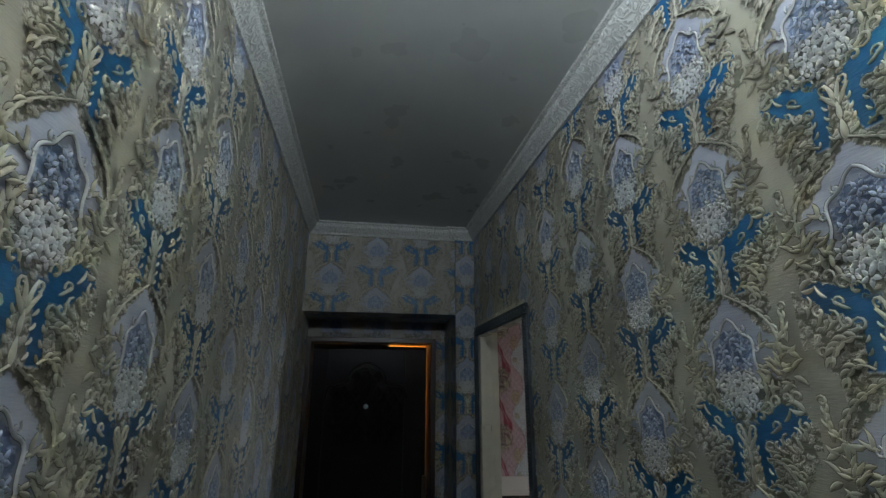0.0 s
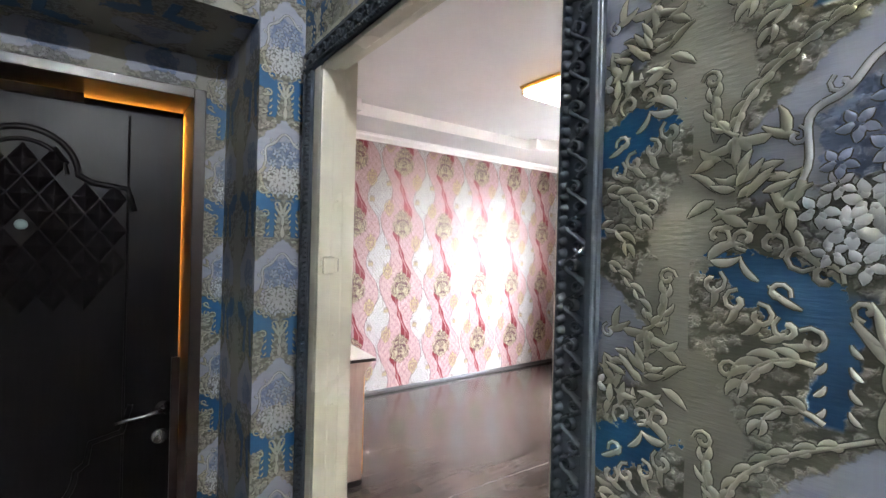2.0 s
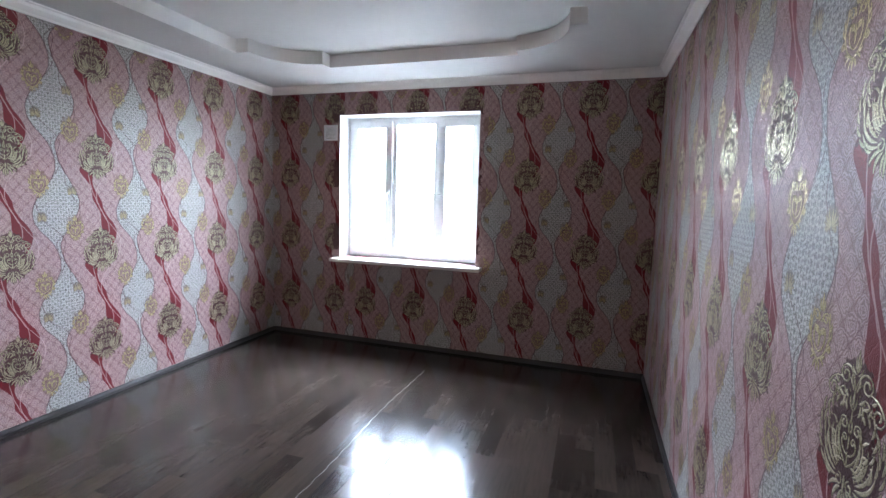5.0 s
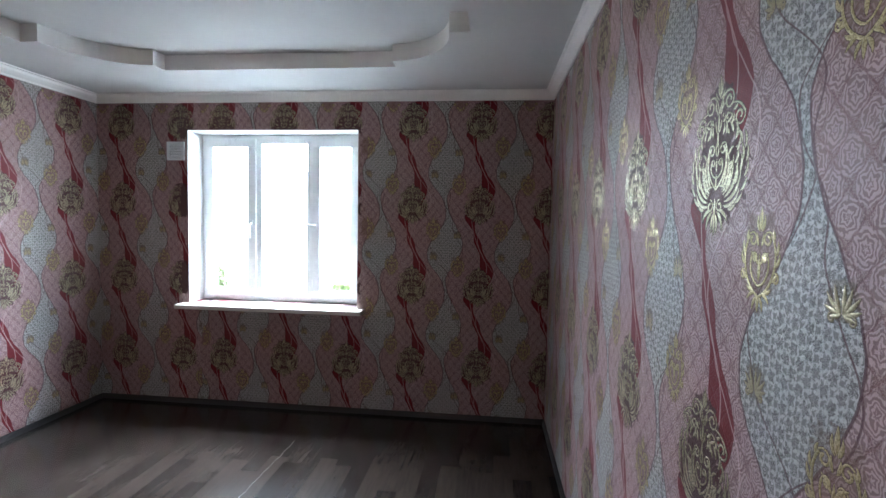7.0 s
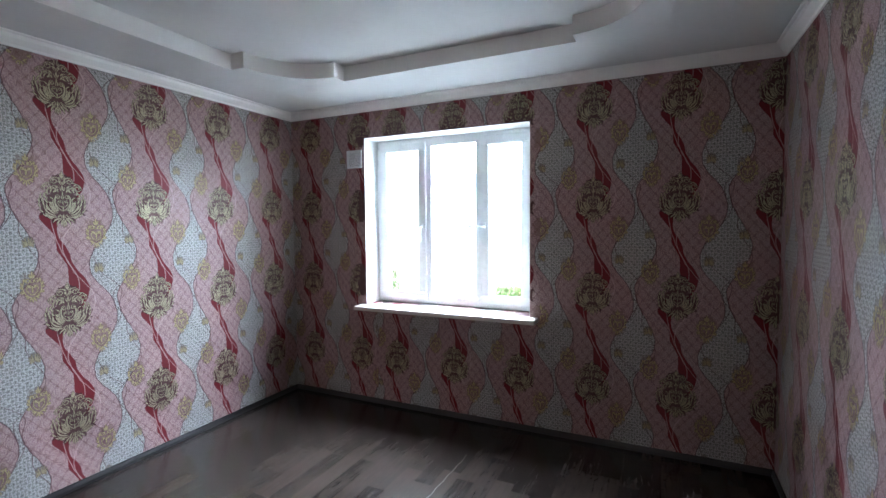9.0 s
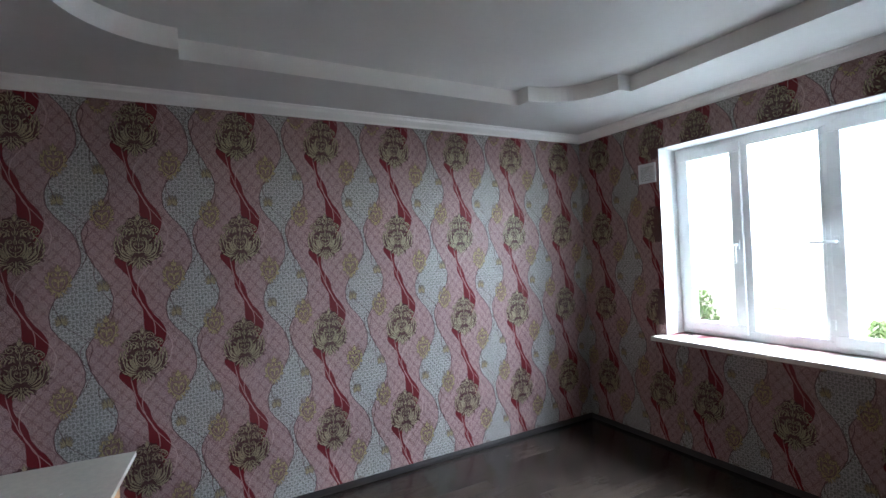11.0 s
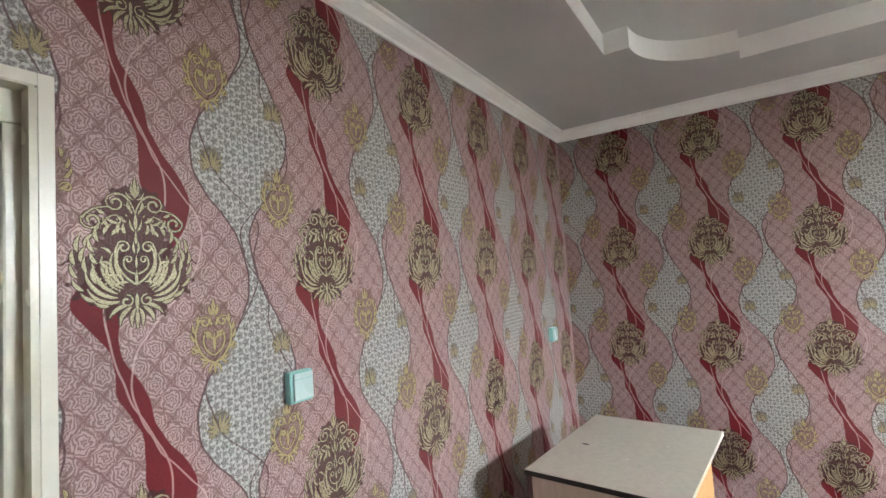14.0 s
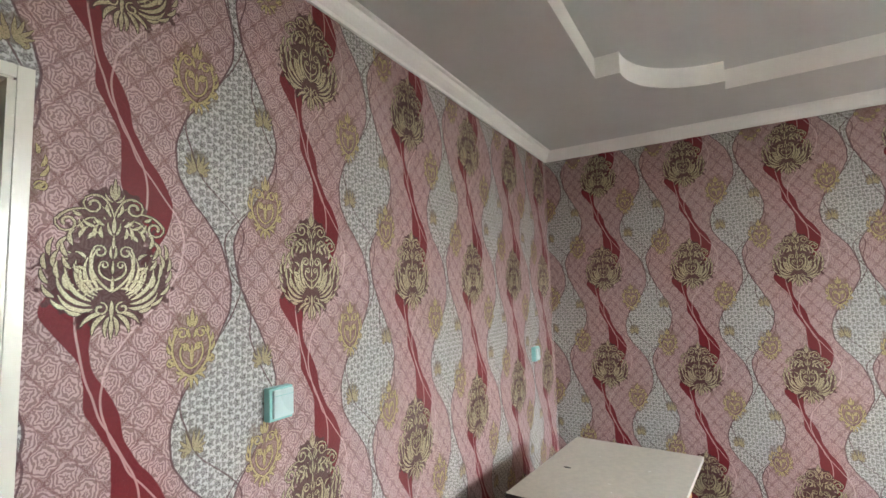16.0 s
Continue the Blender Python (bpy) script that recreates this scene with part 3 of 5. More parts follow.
def crown_motif():
    """The large damask crown, about 0.26 m wide and 0.33 m high."""
    m = Motif(0, 0.0013, 0.43, 0.0019)
    # outer wings: long leaves sweeping out and up, the lowest first
    for ang, ln, bend in ((-14, 0.118, 110), (6, 0.116, 95), (-34, 0.096, 110), (24, 0.108, 80)):
        m.leaf(0.012 + 0.024 * math.cos(radians(ang)), -0.078 + 0.024 * math.sin(radians(ang)), ang + bend * 0.2, ln - 0.024, 0.0095, bend * 0.8, 9)
    for x, y, ang, ln in ((0.052, -0.100, 0, 0.030), (0.076, -0.088, 14, 0.032), (0.096, -0.066, 30, 0.032), (0.106, -0.040, 46, 0.032), (0.110, -0.014, 62, 0.032), (0.106, 0.012, 76, 0.036),
                          (0.090, -0.030, 62, 0.034), (0.100, -0.008, 82, 0.034), (0.074, -0.052, 56, 0.034), (0.094, 0.024, 100, 0.034), (0.078, 0.040, 90, 0.030)):
        m.leaf(x, y, ang, ln, 0.0086, 55, 5)
    for i in range(9):
        a = radians(-66 + i * 11)
        m.leaf(0.078 * math.cos(a), 0.066 * math.sin(a) - 0.006, math.degrees(a), 0.006, 0.0042, 0, 3)
    # finial and upper scrolls
    m.leaf(0, 0.130, 90, 0.048, 0.010, mirror=False)
    m.leaf(0.002, 0.134, 62, 0.032, 0.006, 50)
    m.leaf(0.003, 0.128, 20, 0.024, 0.005, 70)
    m.stem((0.0, 0.096), (0.006, 0.122), (0.020, 0.144), (0.040, 0.137), 0.003, 0.006)
    m.curl(0.038, 0.118, 0.020, 85, -470, 0.0058)
    m.stem((0.052, 0.108), (0.070, 0.108), (0.088, 0.100), (0.098, 0.082), 0.003, 0.0056)
    m.curl(0.081, 0.078, 0.020, 20, -430, 0.0058)
    m.stem((0.030, 0.088), (0.044, 0.098), (0.054, 0.084), (0.064, 0.070), 0.0025, 0.0045)
    m.leaf(0.006, 0.096, 70, 0.028, 0.006, -50)
    for i in range(5):
        m.leaf(0.016 + i * 0.009, 0.090 - i * 0.005, 60, 0.006, 0.0036, 0, 3)
    # heart: paired scrolls and acanthus that curls at its tips
    for ang, ln, bend in ((4, 0.092, 110), (20, 0.100, 100), (38, 0.108, 85)):
        m.leaf(0.006 + 0.020 * math.cos(radians(ang)), -0.066 + 0.020 * math.sin(radians(ang)), ang + bend * 0.2, ln - 0.020, 0.0090, bend * 0.8, 8)
    m.stem((0.002, -0.056), (0.030, -0.040), (0.052, 0.004), (0.034, 0.030), 0.0055, 0.0045, 9)
    m.curl(0.024, 0.024, 0.014, 30, 430, 0.0056)
    m.stem((0.002, -0.034), (0.020, -0.030), (0.030, -0.014), (0.022, 0.000), 0.0045, 0.0040)
    m.curl(0.015, -0.003, 0.009, 20, 400, 0.0044, 9)
    for x, y, ang, ln in ((0.070, 0.034, 62, 0.034), (0.060, 0.050, 100, 0.028), (0.078, 0.012, 50, 0.030), (0.046, 0.048, 120, 0.026), (0.072, -0.012, 40, 0.028), (0.052, -0.022, 30, 0.026), (0.034, 0.052, 80, 0.030), (0.020, 0.052, 60, 0.024)):
        m.leaf(x, y, ang, ln, 0.0085, 55, 5)
    for x, y, ang, ln in ((0.016, -0.052, 10, 0.030), (0.034, -0.038, 20, 0.030), (0.046, -0.016, 44, 0.026), (0.048, 0.008, 66, 0.024)):
        m.leaf(x, y, ang, ln, 0.0070, -70, 5)
    m.leaf(0, -0.060, 90, 0.034, 0.0070, mirror=False)
    m.leaf(0, -0.022, 90, 0.028, 0.0060, mirror=False)
    m.leaf(0.002, 0.010, 70, 0.028, 0.0055, 40)
    m.leaf(0, 0.030, 90, 0.030, 0.0065, mirror=False)
    m.leaf(0, 0.062, 90, 0.036, 0.0090, mirror=False)
    m.leaf(0.003, 0.058, 55, 0.028, 0.0060, 40)
    for x, y, ang, ln in ((0.018, 0.078, 20, 0.026), (0.034, 0.074, 10, 0.026), (0.050, 0.066, 40, 0.024), (0.058, 0.094, 10, 0.018), (0.010, 0.104, 60, 0.022)):
        m.leaf(x, y, ang, ln, 0.0080, 50, 5)
    # foot
    m.leaf(0.016, -0.100, -8, 0.046, 0.0095, -60)
    m.leaf(0.010, -0.104, -30, 0.048, 0.0100, -70)
    m.leaf(0.004, -0.108, -62, 0.042, 0.0090, -50)
    m.curl(0.020, -0.092, 0.014, 90, 400, 0.0056)
    m.leaf(0, -0.076, -90, 0.042, 0.0090, mirror=False)
    m.leaf(0.0, -0.112, -90, 0.042, 0.0095, mirror=False)
    return m


def spray_motif():
    """The smaller gold spray of two facing scrolls, about 0.13 m wide and 0.19 m high."""
    m = Motif(1, 0.0012, 0.95, 0.0011)
    m.leaf(0, 0.052, 90, 0.044, 0.006, mirror=False)
    m.leaf(0.003, 0.050, 55, 0.032, 0.0045, 50)
    m.stem((0.0, -0.070), (0.046, -0.052), (0.062, 0.010), (0.034, 0.044), 0.003, 0.003, 10)
    m.curl(0.024, 0.036, 0.015, 40, 420, 0.0032)
    m.stem((0.0, -0.050), (0.022, -0.044), (0.034, -0.016), (0.026, 0.004), 0.0024, 0.0026)
    m.curl(0.016, 0.002, 0.011, 0, 400, 0.0028)
    m.curl(0.050, -0.032, 0.012, 180, -420, 0.0028)
    m.fronds((0.0, -0.070), (0.046, -0.052), (0.062, 0.010), (0.034, 0.044), 5, 0.026, 0.0042, -1, 40, 60)
    m.leaf(0, -0.040, 90, 0.050, 0.005, mirror=False)
    m.leaf(0.004, -0.010, 60, 0.034, 0.004, -40)
    m.leaf(0.004, 0.024, 60, 0.026, 0.004, 40)
    m.leaf(0, -0.066, -90, 0.032, 0.005, mirror=False)
    m.leaf(0.004, -0.070, -40, 0.028, 0.0042, -60)
    m.leaf(0.012, -0.062, -14, 0.028, 0.004, -50)
    return m


def palm_motif():
    m = Motif(2, 0.0009, 0.8, 0.0008)
    for a, ln in ((90, 0.036), (62, 0.036), (36, 0.034), (8, 0.028), (-24, 0.020)):
        m.leaf(0.002, -0.012, a, ln, 0.0042, 22 if a < 90 else 0, 5, mirror=a < 90)
    m.curl(0.016, -0.018, 0.007, 90, -300, 0.0022, 7)
    return m


def baroque_motif(rnd):
    """One drop of the hall paper, 0.272 m by 0.316 m about the crossing of its blue figure; slots: 0 cream, 1 olive, 2 white, 3 lavender."""
    # Slot 4: dark olive rims, outline and painted shadow line of the strokes.
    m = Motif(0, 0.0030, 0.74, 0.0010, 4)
    # curled lips of the blue wings
    upper = bez((0.030, 0.026), (0.050, 0.064), (0.090, 0.066), (0.122, 0.068), 10)
    lower = bez((0.036, -0.016), (0.060, -0.004), (0.096, 0.002), (0.124, 0.036), 10)
    for i in range(5):
        x, y = upper[1 + 2 * i]
        m.curl(x, y, rnd.uniform(0.010, 0.013), 200 + 20 * i, 340 * (1 if i % 2 else -1), 0.0034, 8)
        m.leaf(x, y + 0.004, 60 + 25 * i, 0.024, 0.005, -60, 5, slot=1)
        x, y = lower[1 + 2 * i]
        m.curl(x, y, rnd.uniform(0.009, 0.012), 40 + 20 * i, 340 * (-1 if i % 2 else 1), 0.0034, 8)
        m.leaf(x, y - 0.003, -30 - 20 * i, 0.020, 0.0045, 60, 5, slot=1)
    m.leaf(0.120, 0.046, 120, 0.034, 0.006, 80, slot=0)
    m.leaf(0.118, 0.046, 200, 0.026, 0.005, -70, slot=0)
    # post between the stems
    m.leaf(0, -0.076, 90, 0.034, 0.008, mirror=False)
    m.leaf(0, -0.044, 90, 0.030, 0.006, mirror=False)
    m.leaf(0.002, -0.022, 66, 0.034, 0.005, -30)
    m.leaf(0.002, -0.014, 84, 0.036, 0.005, -20)
    m.leaf(0.004, -0.010, 30, 0.026, 0.004, 50)
    m.curl(0.014, 0.014, 0.008, 270, 340, 0.003, 7)
    m.curl(0.066, 0.022, 0.009, 200, -330, 0.0030, 8)
    m.leaf(0.050, 0.010, 20, 0.030, 0.0034, 40)
    m.leaf(0.080, 0.030, 30, 0.026, 0.0034, 60)
    for i in range(4):
        m.leaf(0.014, -0.068 + i * 0.016, 30, 0.012, 0.0028, 60, 4)
        m.leaf(0.042, -0.070 + i * 0.017, 150, 0.012, 0.0028, -60, 4)
    # bouquet
    for x, y, r, p in ((0.0, 0.066, 0.019, 7), (0.024, 0.072, 0.016, 6), (0.013, 0.092, 0.015, 6), (0.015, 0.046, 0.013, 5), (0.042, 0.086, 0.013, 5), (0.034, 0.054, 0.011, 5), (0.0, 0.108, 0.011, 5), (0.030, 0.104, 0.010, 5)):
        m.bloom(x, y, r, p, rnd.uniform(0, 60), mirror=x > 0, slot=2)
    # olive leaves beside it
    for i in range(26):
        x, y = 0.052 + 0.064 * rnd.random(), 0.064 + 0.085 * rnd.random()
        m.leaf(x, y, rnd.uniform(-30, 120), rnd.uniform(0.020, 0.032), rnd.uniform(0.0045, 0.0065), rnd.uniform(-70, 70), 4, slot=1)
    # rope of leaves down both sides of the drop
    spine = ((0.006, -0.074), (0.044, -0.096), (0.104, -0.120), (0.100, -0.176))
    m.fronds(*spine, 8, 0.018, 0.0042, 1, 35, 60, slot=1)
    m.fronds(*spine, 7, 0.011, 0.0032, -1, 30, 55, slot=0)
    m.stem(*spine, 0.0022, 0.003, 10, slot=0)
    # white arch with small flowers
    m.stem((0.0, -0.116), (0.022, -0.124), (0.014, -0.142), (0.040, -0.150), 0.003, 0.0036, slot=2)
    m.stem((0.040, -0.150), (0.060, -0.160), (0.040, -0.184), (0.052, -0.206), 0.0036, 0.003, slot=2)
    m.curl(0.030, -0.138, 0.008, 60, -320, 0.0026, 7, slot=2)
    m.curl(0.056, -0.172, 0.008, 100, 320, 0.0026, 7, slot=2)
    for x, y, r in ((0.0, -0.150, 0.013), (0.020, -0.170, 0.012), (0.0, -0.188, 0.014), (0.030, -0.196, 0.011)):
        m.bloom(x, y, r, 5, rnd.uniform(0, 60), mirror=x > 0, slot=3)
    # acanthus sweeping out below the wings and into the plain ground
    for spn, c, ln, w in ((((0.040, -0.030), (0.062, -0.024), (0.082, -0.034), (0.092, -0.060)), 5, 0.024, 0.0050),
                          (((0.034, -0.072), (0.056, -0.056), (0.072, -0.070), (0.076, -0.088)), 4, 0.020, 0.0044),
                          (((0.096, -0.165), (0.112, -0.160), (0.122, -0.140), (0.116, -0.122)), 4, 0.018, 0.0044)):
        m.stem(*spn, 0.0026, 0.0014, slot=1)
        m.fronds(*spn, c, ln, w, 1, 40, 70, slot=1)
        m.fronds(*spn, c - 1, ln * 0.8, w * 0.8, -1, 40, 60, slot=0)
    for x, y, r, a, t in ((0.118, -0.112, 0.009, 0, 380), (0.100, -0.046, 0.009, 180, -360)):
        m.curl(x, y, r, a, t, 0.0030, 9, slot=1)
    for i in range(8):
        m.leaf(rnd.uniform(0.072, 0.100), rnd.uniform(-0.22, -0.180), rnd.uniform(0, 180), rnd.uniform(0.018, 0.028), 0.0048, rnd.uniform(-80, 80), 4, slot=1)
    return m


def emboss(wall, name, motif, spots, place, inside, materials, label):
    """Lay a motif at each (u, v) of a wall; place maps rows of (u, v, h) to the world, inside tells which rows lie on the paper."""
    vs, fs, slots, n = [], [], [], 0
    big = np.concatenate([s[0] for s in motif.strokes])
    ids = np.concatenate([np.full(len(s[0]), i) for i, s in enumerate(motif.strokes)])
    starts = np.concatenate(([0], np.cumsum([len(s[0]) for s in motif.strokes])))
    for spot in spots:
        w = place(big, spot)
        bad = set(np.unique(ids[~inside(w)]).tolist())
        keep = [i for i in range(len(motif.strokes)) if i not in bad]
        for i in keep:
            a, b = starts[i], starts[i + 1]
            vs.append(w[a:b])
            fs.append(motif.strokes[i][1] + n)
            slots.append(np.full(len(motif.strokes[i][1]), motif.strokes[i][2]))
            n += b - a
    v, f, s = np.concatenate(vs), np.concatenate(fs), np.concatenate(slots)
    me = bpy.data.meshes.new(name)
    me.vertices.add(len(v))
    me.vertices.foreach_set("co", v.ravel())
    me.loops.add(f.size)
    me.loops.foreach_set("vertex_index", f.ravel().astype(np.int32))
    me.polygons.add(len(f))
    me.polygons.foreach_set("loop_start", (np.arange(len(f)) * 4).astype(np.int32))
    me.polygons.foreach_set("material_index", s.astype(np.int32))
    me.update(calc_edges=True)
    for mat in materials:
        me.materials.append(mat)
    ob = new(name, me)
    ob.parent = wall
    return tagged(ob, label, kind="stuff")


def damask_cell():
    m = crown_motif()
    sp, pm = spray_motif(), palm_motif()
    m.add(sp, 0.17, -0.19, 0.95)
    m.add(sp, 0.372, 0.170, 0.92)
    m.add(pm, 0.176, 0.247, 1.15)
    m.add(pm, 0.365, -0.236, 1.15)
    return m


def damask_relief(wall, to_world, u_lo, u_hi, v0, hole=None):
    """Ornaments over one wall of the room; to_world gives (x, y) from (u, h)."""
    P, Q = 0.54, 0.655
    spots = [(i * P, j * Q) for i in range(math.floor(u_lo / P) - 1, math.ceil(u_hi / P) + 1) for j in range(-4, 3)]

    def place(rows, spot):
        u, v = rows[:, 0] + spot[0], rows[:, 1] + spot[1]
        x, y = to_world(u, rows[:, 2])
        return np.stack((x, y, v + v0, u), 1)[:, :4]

    def inside(w):
        ok = (w[:, 3] > u_lo) & (w[:, 3] < u_hi) & (w[:, 2] > 0.05) & (w[:, 2] < COVE - 0.001)
        if hole:
            ok &= ~((w[:, 3] > hole[0]) & (w[:, 3] < hole[1]) & (w[:, 2] > hole[2]) & (w[:, 2] < hole[3]))
        return ok
    return emboss_xyz(wall, spots, place, inside)


DAMASK_CELL = damask_cell()


def emboss_xyz(wall, spots, place, inside):
    store = {}

    def placed(rows, spot):
        w = place(rows, spot)
        store["ok"] = inside(w)
        return w[:, :3]
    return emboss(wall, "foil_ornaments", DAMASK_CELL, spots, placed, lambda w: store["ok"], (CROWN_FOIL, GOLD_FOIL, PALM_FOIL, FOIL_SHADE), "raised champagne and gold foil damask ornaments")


BAROQUE_CELL = baroque_motif(random.Random(11))


def baroque_relief(wall, columns, to_world, z_lo=0.02, hole=None):
    """Ornaments over one wall of the hall: columns of (low edge, high edge, centre, v origin)."""
    spots = [(a, b, c, v0, j) for a, b, c, v0 in columns for j in range(-7, 5)]
    store = {}

    def place(rows, spot):
        a, b, c, v0, j = spot
        s = c + rows[:, 0]
        z = rows[:, 1] + v0 + j * 0.316
        x, y = to_world(s, rows[:, 2])
        ok = (s > max(a - 0.03, columns[0][0] + 0.001)) & (s < min(b + 0.03, columns[-1][1] - 0.001)) & (z > z_lo) & (z < COVE - 0.001)
        if hole:
            ok &= ~((s > hole[0]) & (s < hole[1]) & (z < hole[2]))
        store["ok"] = ok
        return np.stack((x, y, z), 1)
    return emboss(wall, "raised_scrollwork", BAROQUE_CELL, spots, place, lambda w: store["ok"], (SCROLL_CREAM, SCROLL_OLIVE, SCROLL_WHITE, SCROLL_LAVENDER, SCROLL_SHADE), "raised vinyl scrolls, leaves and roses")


# ---- walls of the room ----
T = 0.30
pink = "pink damask vinyl wallpaper with wine ribbons on the wall"
north_wall = papered("wall_room_north", [((RX0 - 0.055, RY1, 0, RX1 + 0.35, RY1 + T, 2.95), 3.573, 1.737)], DAMASK, pink, lambda c, n: c.x)
south_wall = papered("wall_room_south", [((RX0 - 0.055, RY0 - T, 0, RX1 + 0.35, RY0, 2.95), -3.327, 1.735)], DAMASK, pink, lambda c, n: -c.x)
SEAM = 5.26
east = []
for y0, y1, z0, z1 in ((RY0, WY0, 0, 2.95), (WY0, SEAM, 0, WZ0), (WY0, SEAM, WZ1, 2.95), (SEAM, WY1, 0, WZ0), (SEAM, WY1, WZ1, 2.95), (WY1, RY1, 0, 2.95)):
    east.append(((RX1, y0, z0, RX1 + 0.35, y1, z1), -5.433 if y0 >= SEAM else -3.448, 1.735))
east_wall = papered("wall_room_east", east, DAMASK, pink + " round the window", lambda c, n: -c.y)
west = [((RX0 - 0.055, RY0, 2.035, RX0, 3.172, 2.95), 3.335, 1.70), ((RX0 - 0.055, 3.172, 0, RX0, RY1, 2.95), 3.335, 1.70)]
west_wall = papered("wall_room_west", west, DAMASK, pink + " beside the doorway", lambda c, n: c.y)

damask_relief(north_wall, lambda u, h: (u + 3.573, RY1 - h), RX0 - 3.573, RX1 - 3.573, 1.737)
damask_relief(south_wall, lambda u, h: (3.327 - u, RY0 + h), 3.327 - RX1, 3.327 - RX0, 1.735)
for u_lo, u_hi, u0 in ((3.448 - SEAM, 3.448 - RY0, 3.448), (5.433 - RY1, 5.433 - SEAM, 5.433)):
    damask_relief(east_wall, lambda u, h, u0=u0: (RX1 - h, u0 - u), u_lo, u_hi, 1.735, (u0 - WY1 - 0.06, u0 - WY0 + 0.07, WZ0 - 0.04, WZ1))
damask_relief(west_wall, lambda u, h: (RX0 + h, u + 3.335), RY0 - 3.335, RY1 - 3.335, 1.70, (-1.2, 3.197 - 3.335, 0, 2.058))

# ---- walls of the hall ----
blue_label = "embossed cream, lavender and blue baroque wallpaper on the wall"
ROWS_V = {0: 1.775, 1: 1.600}


def strips(lo, hi, first, width=0.272):
    """Paper columns between lo and hi, with a half drop from one to the next."""
    k = math.floor((lo - first) / width + 0.5)
    out = []
    while first + (k - 0.5) * width < hi - 1e-6:
        a, b = max(lo, first + (k - 0.5) * width), min(hi, first + (k + 0.5) * width)
        if b - a > 1e-4:
            out.append((a, b, first + k * width, ROWS_V[k % 2]))
        k += 1
    return out


hall_e = []
for a, b, c, v0 in strips(HY0, DY0 - 0.0, 2.081):
    hall_e.append(((HX1, a, 0, HX1 + 0.05, b, 2.95), -c, v0))
for a, b, c, v0 in strips(DY0, 3.165, 2.081):
    hall_e.append(((HX1, a, 1.965, HX1 + 0.05, b, 2.95), -c, v0))
for a, b, c, v0 in strips(3.165, 3.95, 2.081):
    hall_e.append(((HX1, a, 0, HX1 + 0.05, b, 2.95), -c, v0))
hall_east = papered("wall_hall_east", hall_e, BAROQUE, blue_label, lambda c, n: -c.y)
hall_west = papered("wall_hall_west", [((HX0 - T, a, 0, HX0, b, 2.95), c, v0) for a, b, c, v0 in strips(HY0 - 0.3, 3.95, 1.083)], BAROQUE, blue_label, lambda c, n: c.y)
# end of the hall: lintel over the entrance recess, and the door wall behind it
hall_lintel = papered("wall_hall_lintel", [((a, HY1, 2.092, b, 3.66, 2.95), c, v0 + 0.55) for a, b, c, v0 in strips(HX0, 1.352, 0.866)], BAROQUE, blue_label + " above the entrance recess", lambda c, n: c.x if abs(n.y) > 0.5 else c.x)
hall_pier = papered("wall_hall_pier", [((1.352, HY1 - 0.018, 0, HX1, 3.66, 2.95), 1.42, 1.600)], BAROQUE, blue_label + " on a narrow pier", lambda c, n: c.x if abs(n.y) > 0.5 else c.y - 1.9)
FY, LY = 3.61, 3.79                                  # face of the door frame, face of the leaf
hall_end = papered("wall_entrance", [((HX0, 3.66, 1.98, 1.352, 3.95, 2.95), 0.9, 1.6), ((1.287, 3.66, 0, HX1, 3.95, 1.98), 1.37, 1.6)], BAROQUE, blue_label + " round the entrance door", lambda c, n: c.x)
papered("wall_hall_back", [((HX0, HY0 - 0.3, 0, HX1 + 0.05, HY0, 2.95), 0, 1.6)], BAROQUE, blue_label, lambda c, n: c.x)

baroque_relief(hall_east, [(a, b, c, v0) for a, b, c, v0 in strips(HY0, 3.25, 2.081)], lambda t, h: (HX1 - h, t), 0.02, (2.31, 3.226, 2.012))
baroque_relief(hall_west, strips(HY0, 3.60, 1.083), lambda t, h: (HX0 + h, t))
baroque_relief(hall_lintel, [(a, b, c, v0 + 0.55) for a, b, c, v0 in strips(HX0, 1.352, 0.866)], lambda t, h: (t, HY1 - h), 2.094)
baroque_relief(hall_pier, [(1.352, HX1, 1.42, 1.6)], lambda t, h: (t, HY1 - 0.018 - h))
baroque_relief(hall_end, [(1.287, 1.352, 1.37, 1.6)], lambda t, h: (t, 3.66 - h))

# ---- floor ----
setting("floor", boxes((RX0, RY0, -0.10, RX1, RY1, 0)), LINO, "glossy dark wood-print linoleum floor", "floor")
setting("floor_hall", boxes((HX0, HY0, -0.10, RX0, 3.95, -0.003)), LINO, "dark wood-print linoleum in the hall", "floor")
seam = bmesh.new()
pts = [(RX0 + 0.9 + 0.02 * i, 4.205 + 0.012 * math.sin(i * 0.071) + 0.004 * math.sin(i * 0.9), 0.0005) for i in range(150)]
tube(pts, 0.0014, 6, seam)
setting("floor_seam", seam, paint("seam_weld", (0.22, 0.195, 0.175), 0.35, 0.1, 0.0), "pale welded seam in the linoleum", "floor seam")

# ---- ceiling with its stepped, round-cornered tray ----
TCX, TCY, TA, TB, SA, SB, STEP = 3.80, 4.30, 1.605, 1.345, 1.06, 0.825, 0.115


def tray_loop():
    q = [(TA, 0.0), (TA, SB), (TA - STEP, SB)]
    ax, ay = TA - STEP - SA, TB - STEP - SB
    for i in range(1, 16):
        a = math.pi / 2 * i / 16
        q.append((SA + ax * math.cos(a), SB + ay * math.sin(a)))
    q += [(SA, TB - STEP), (SA, TB)]
    pts = q + [(-x, y) for x, y in reversed(q)]
    pts = pts + [(-x, -y) for x, y in pts[1:-1]]
    return [(TCX + x, TCY + y) for x, y in pts]


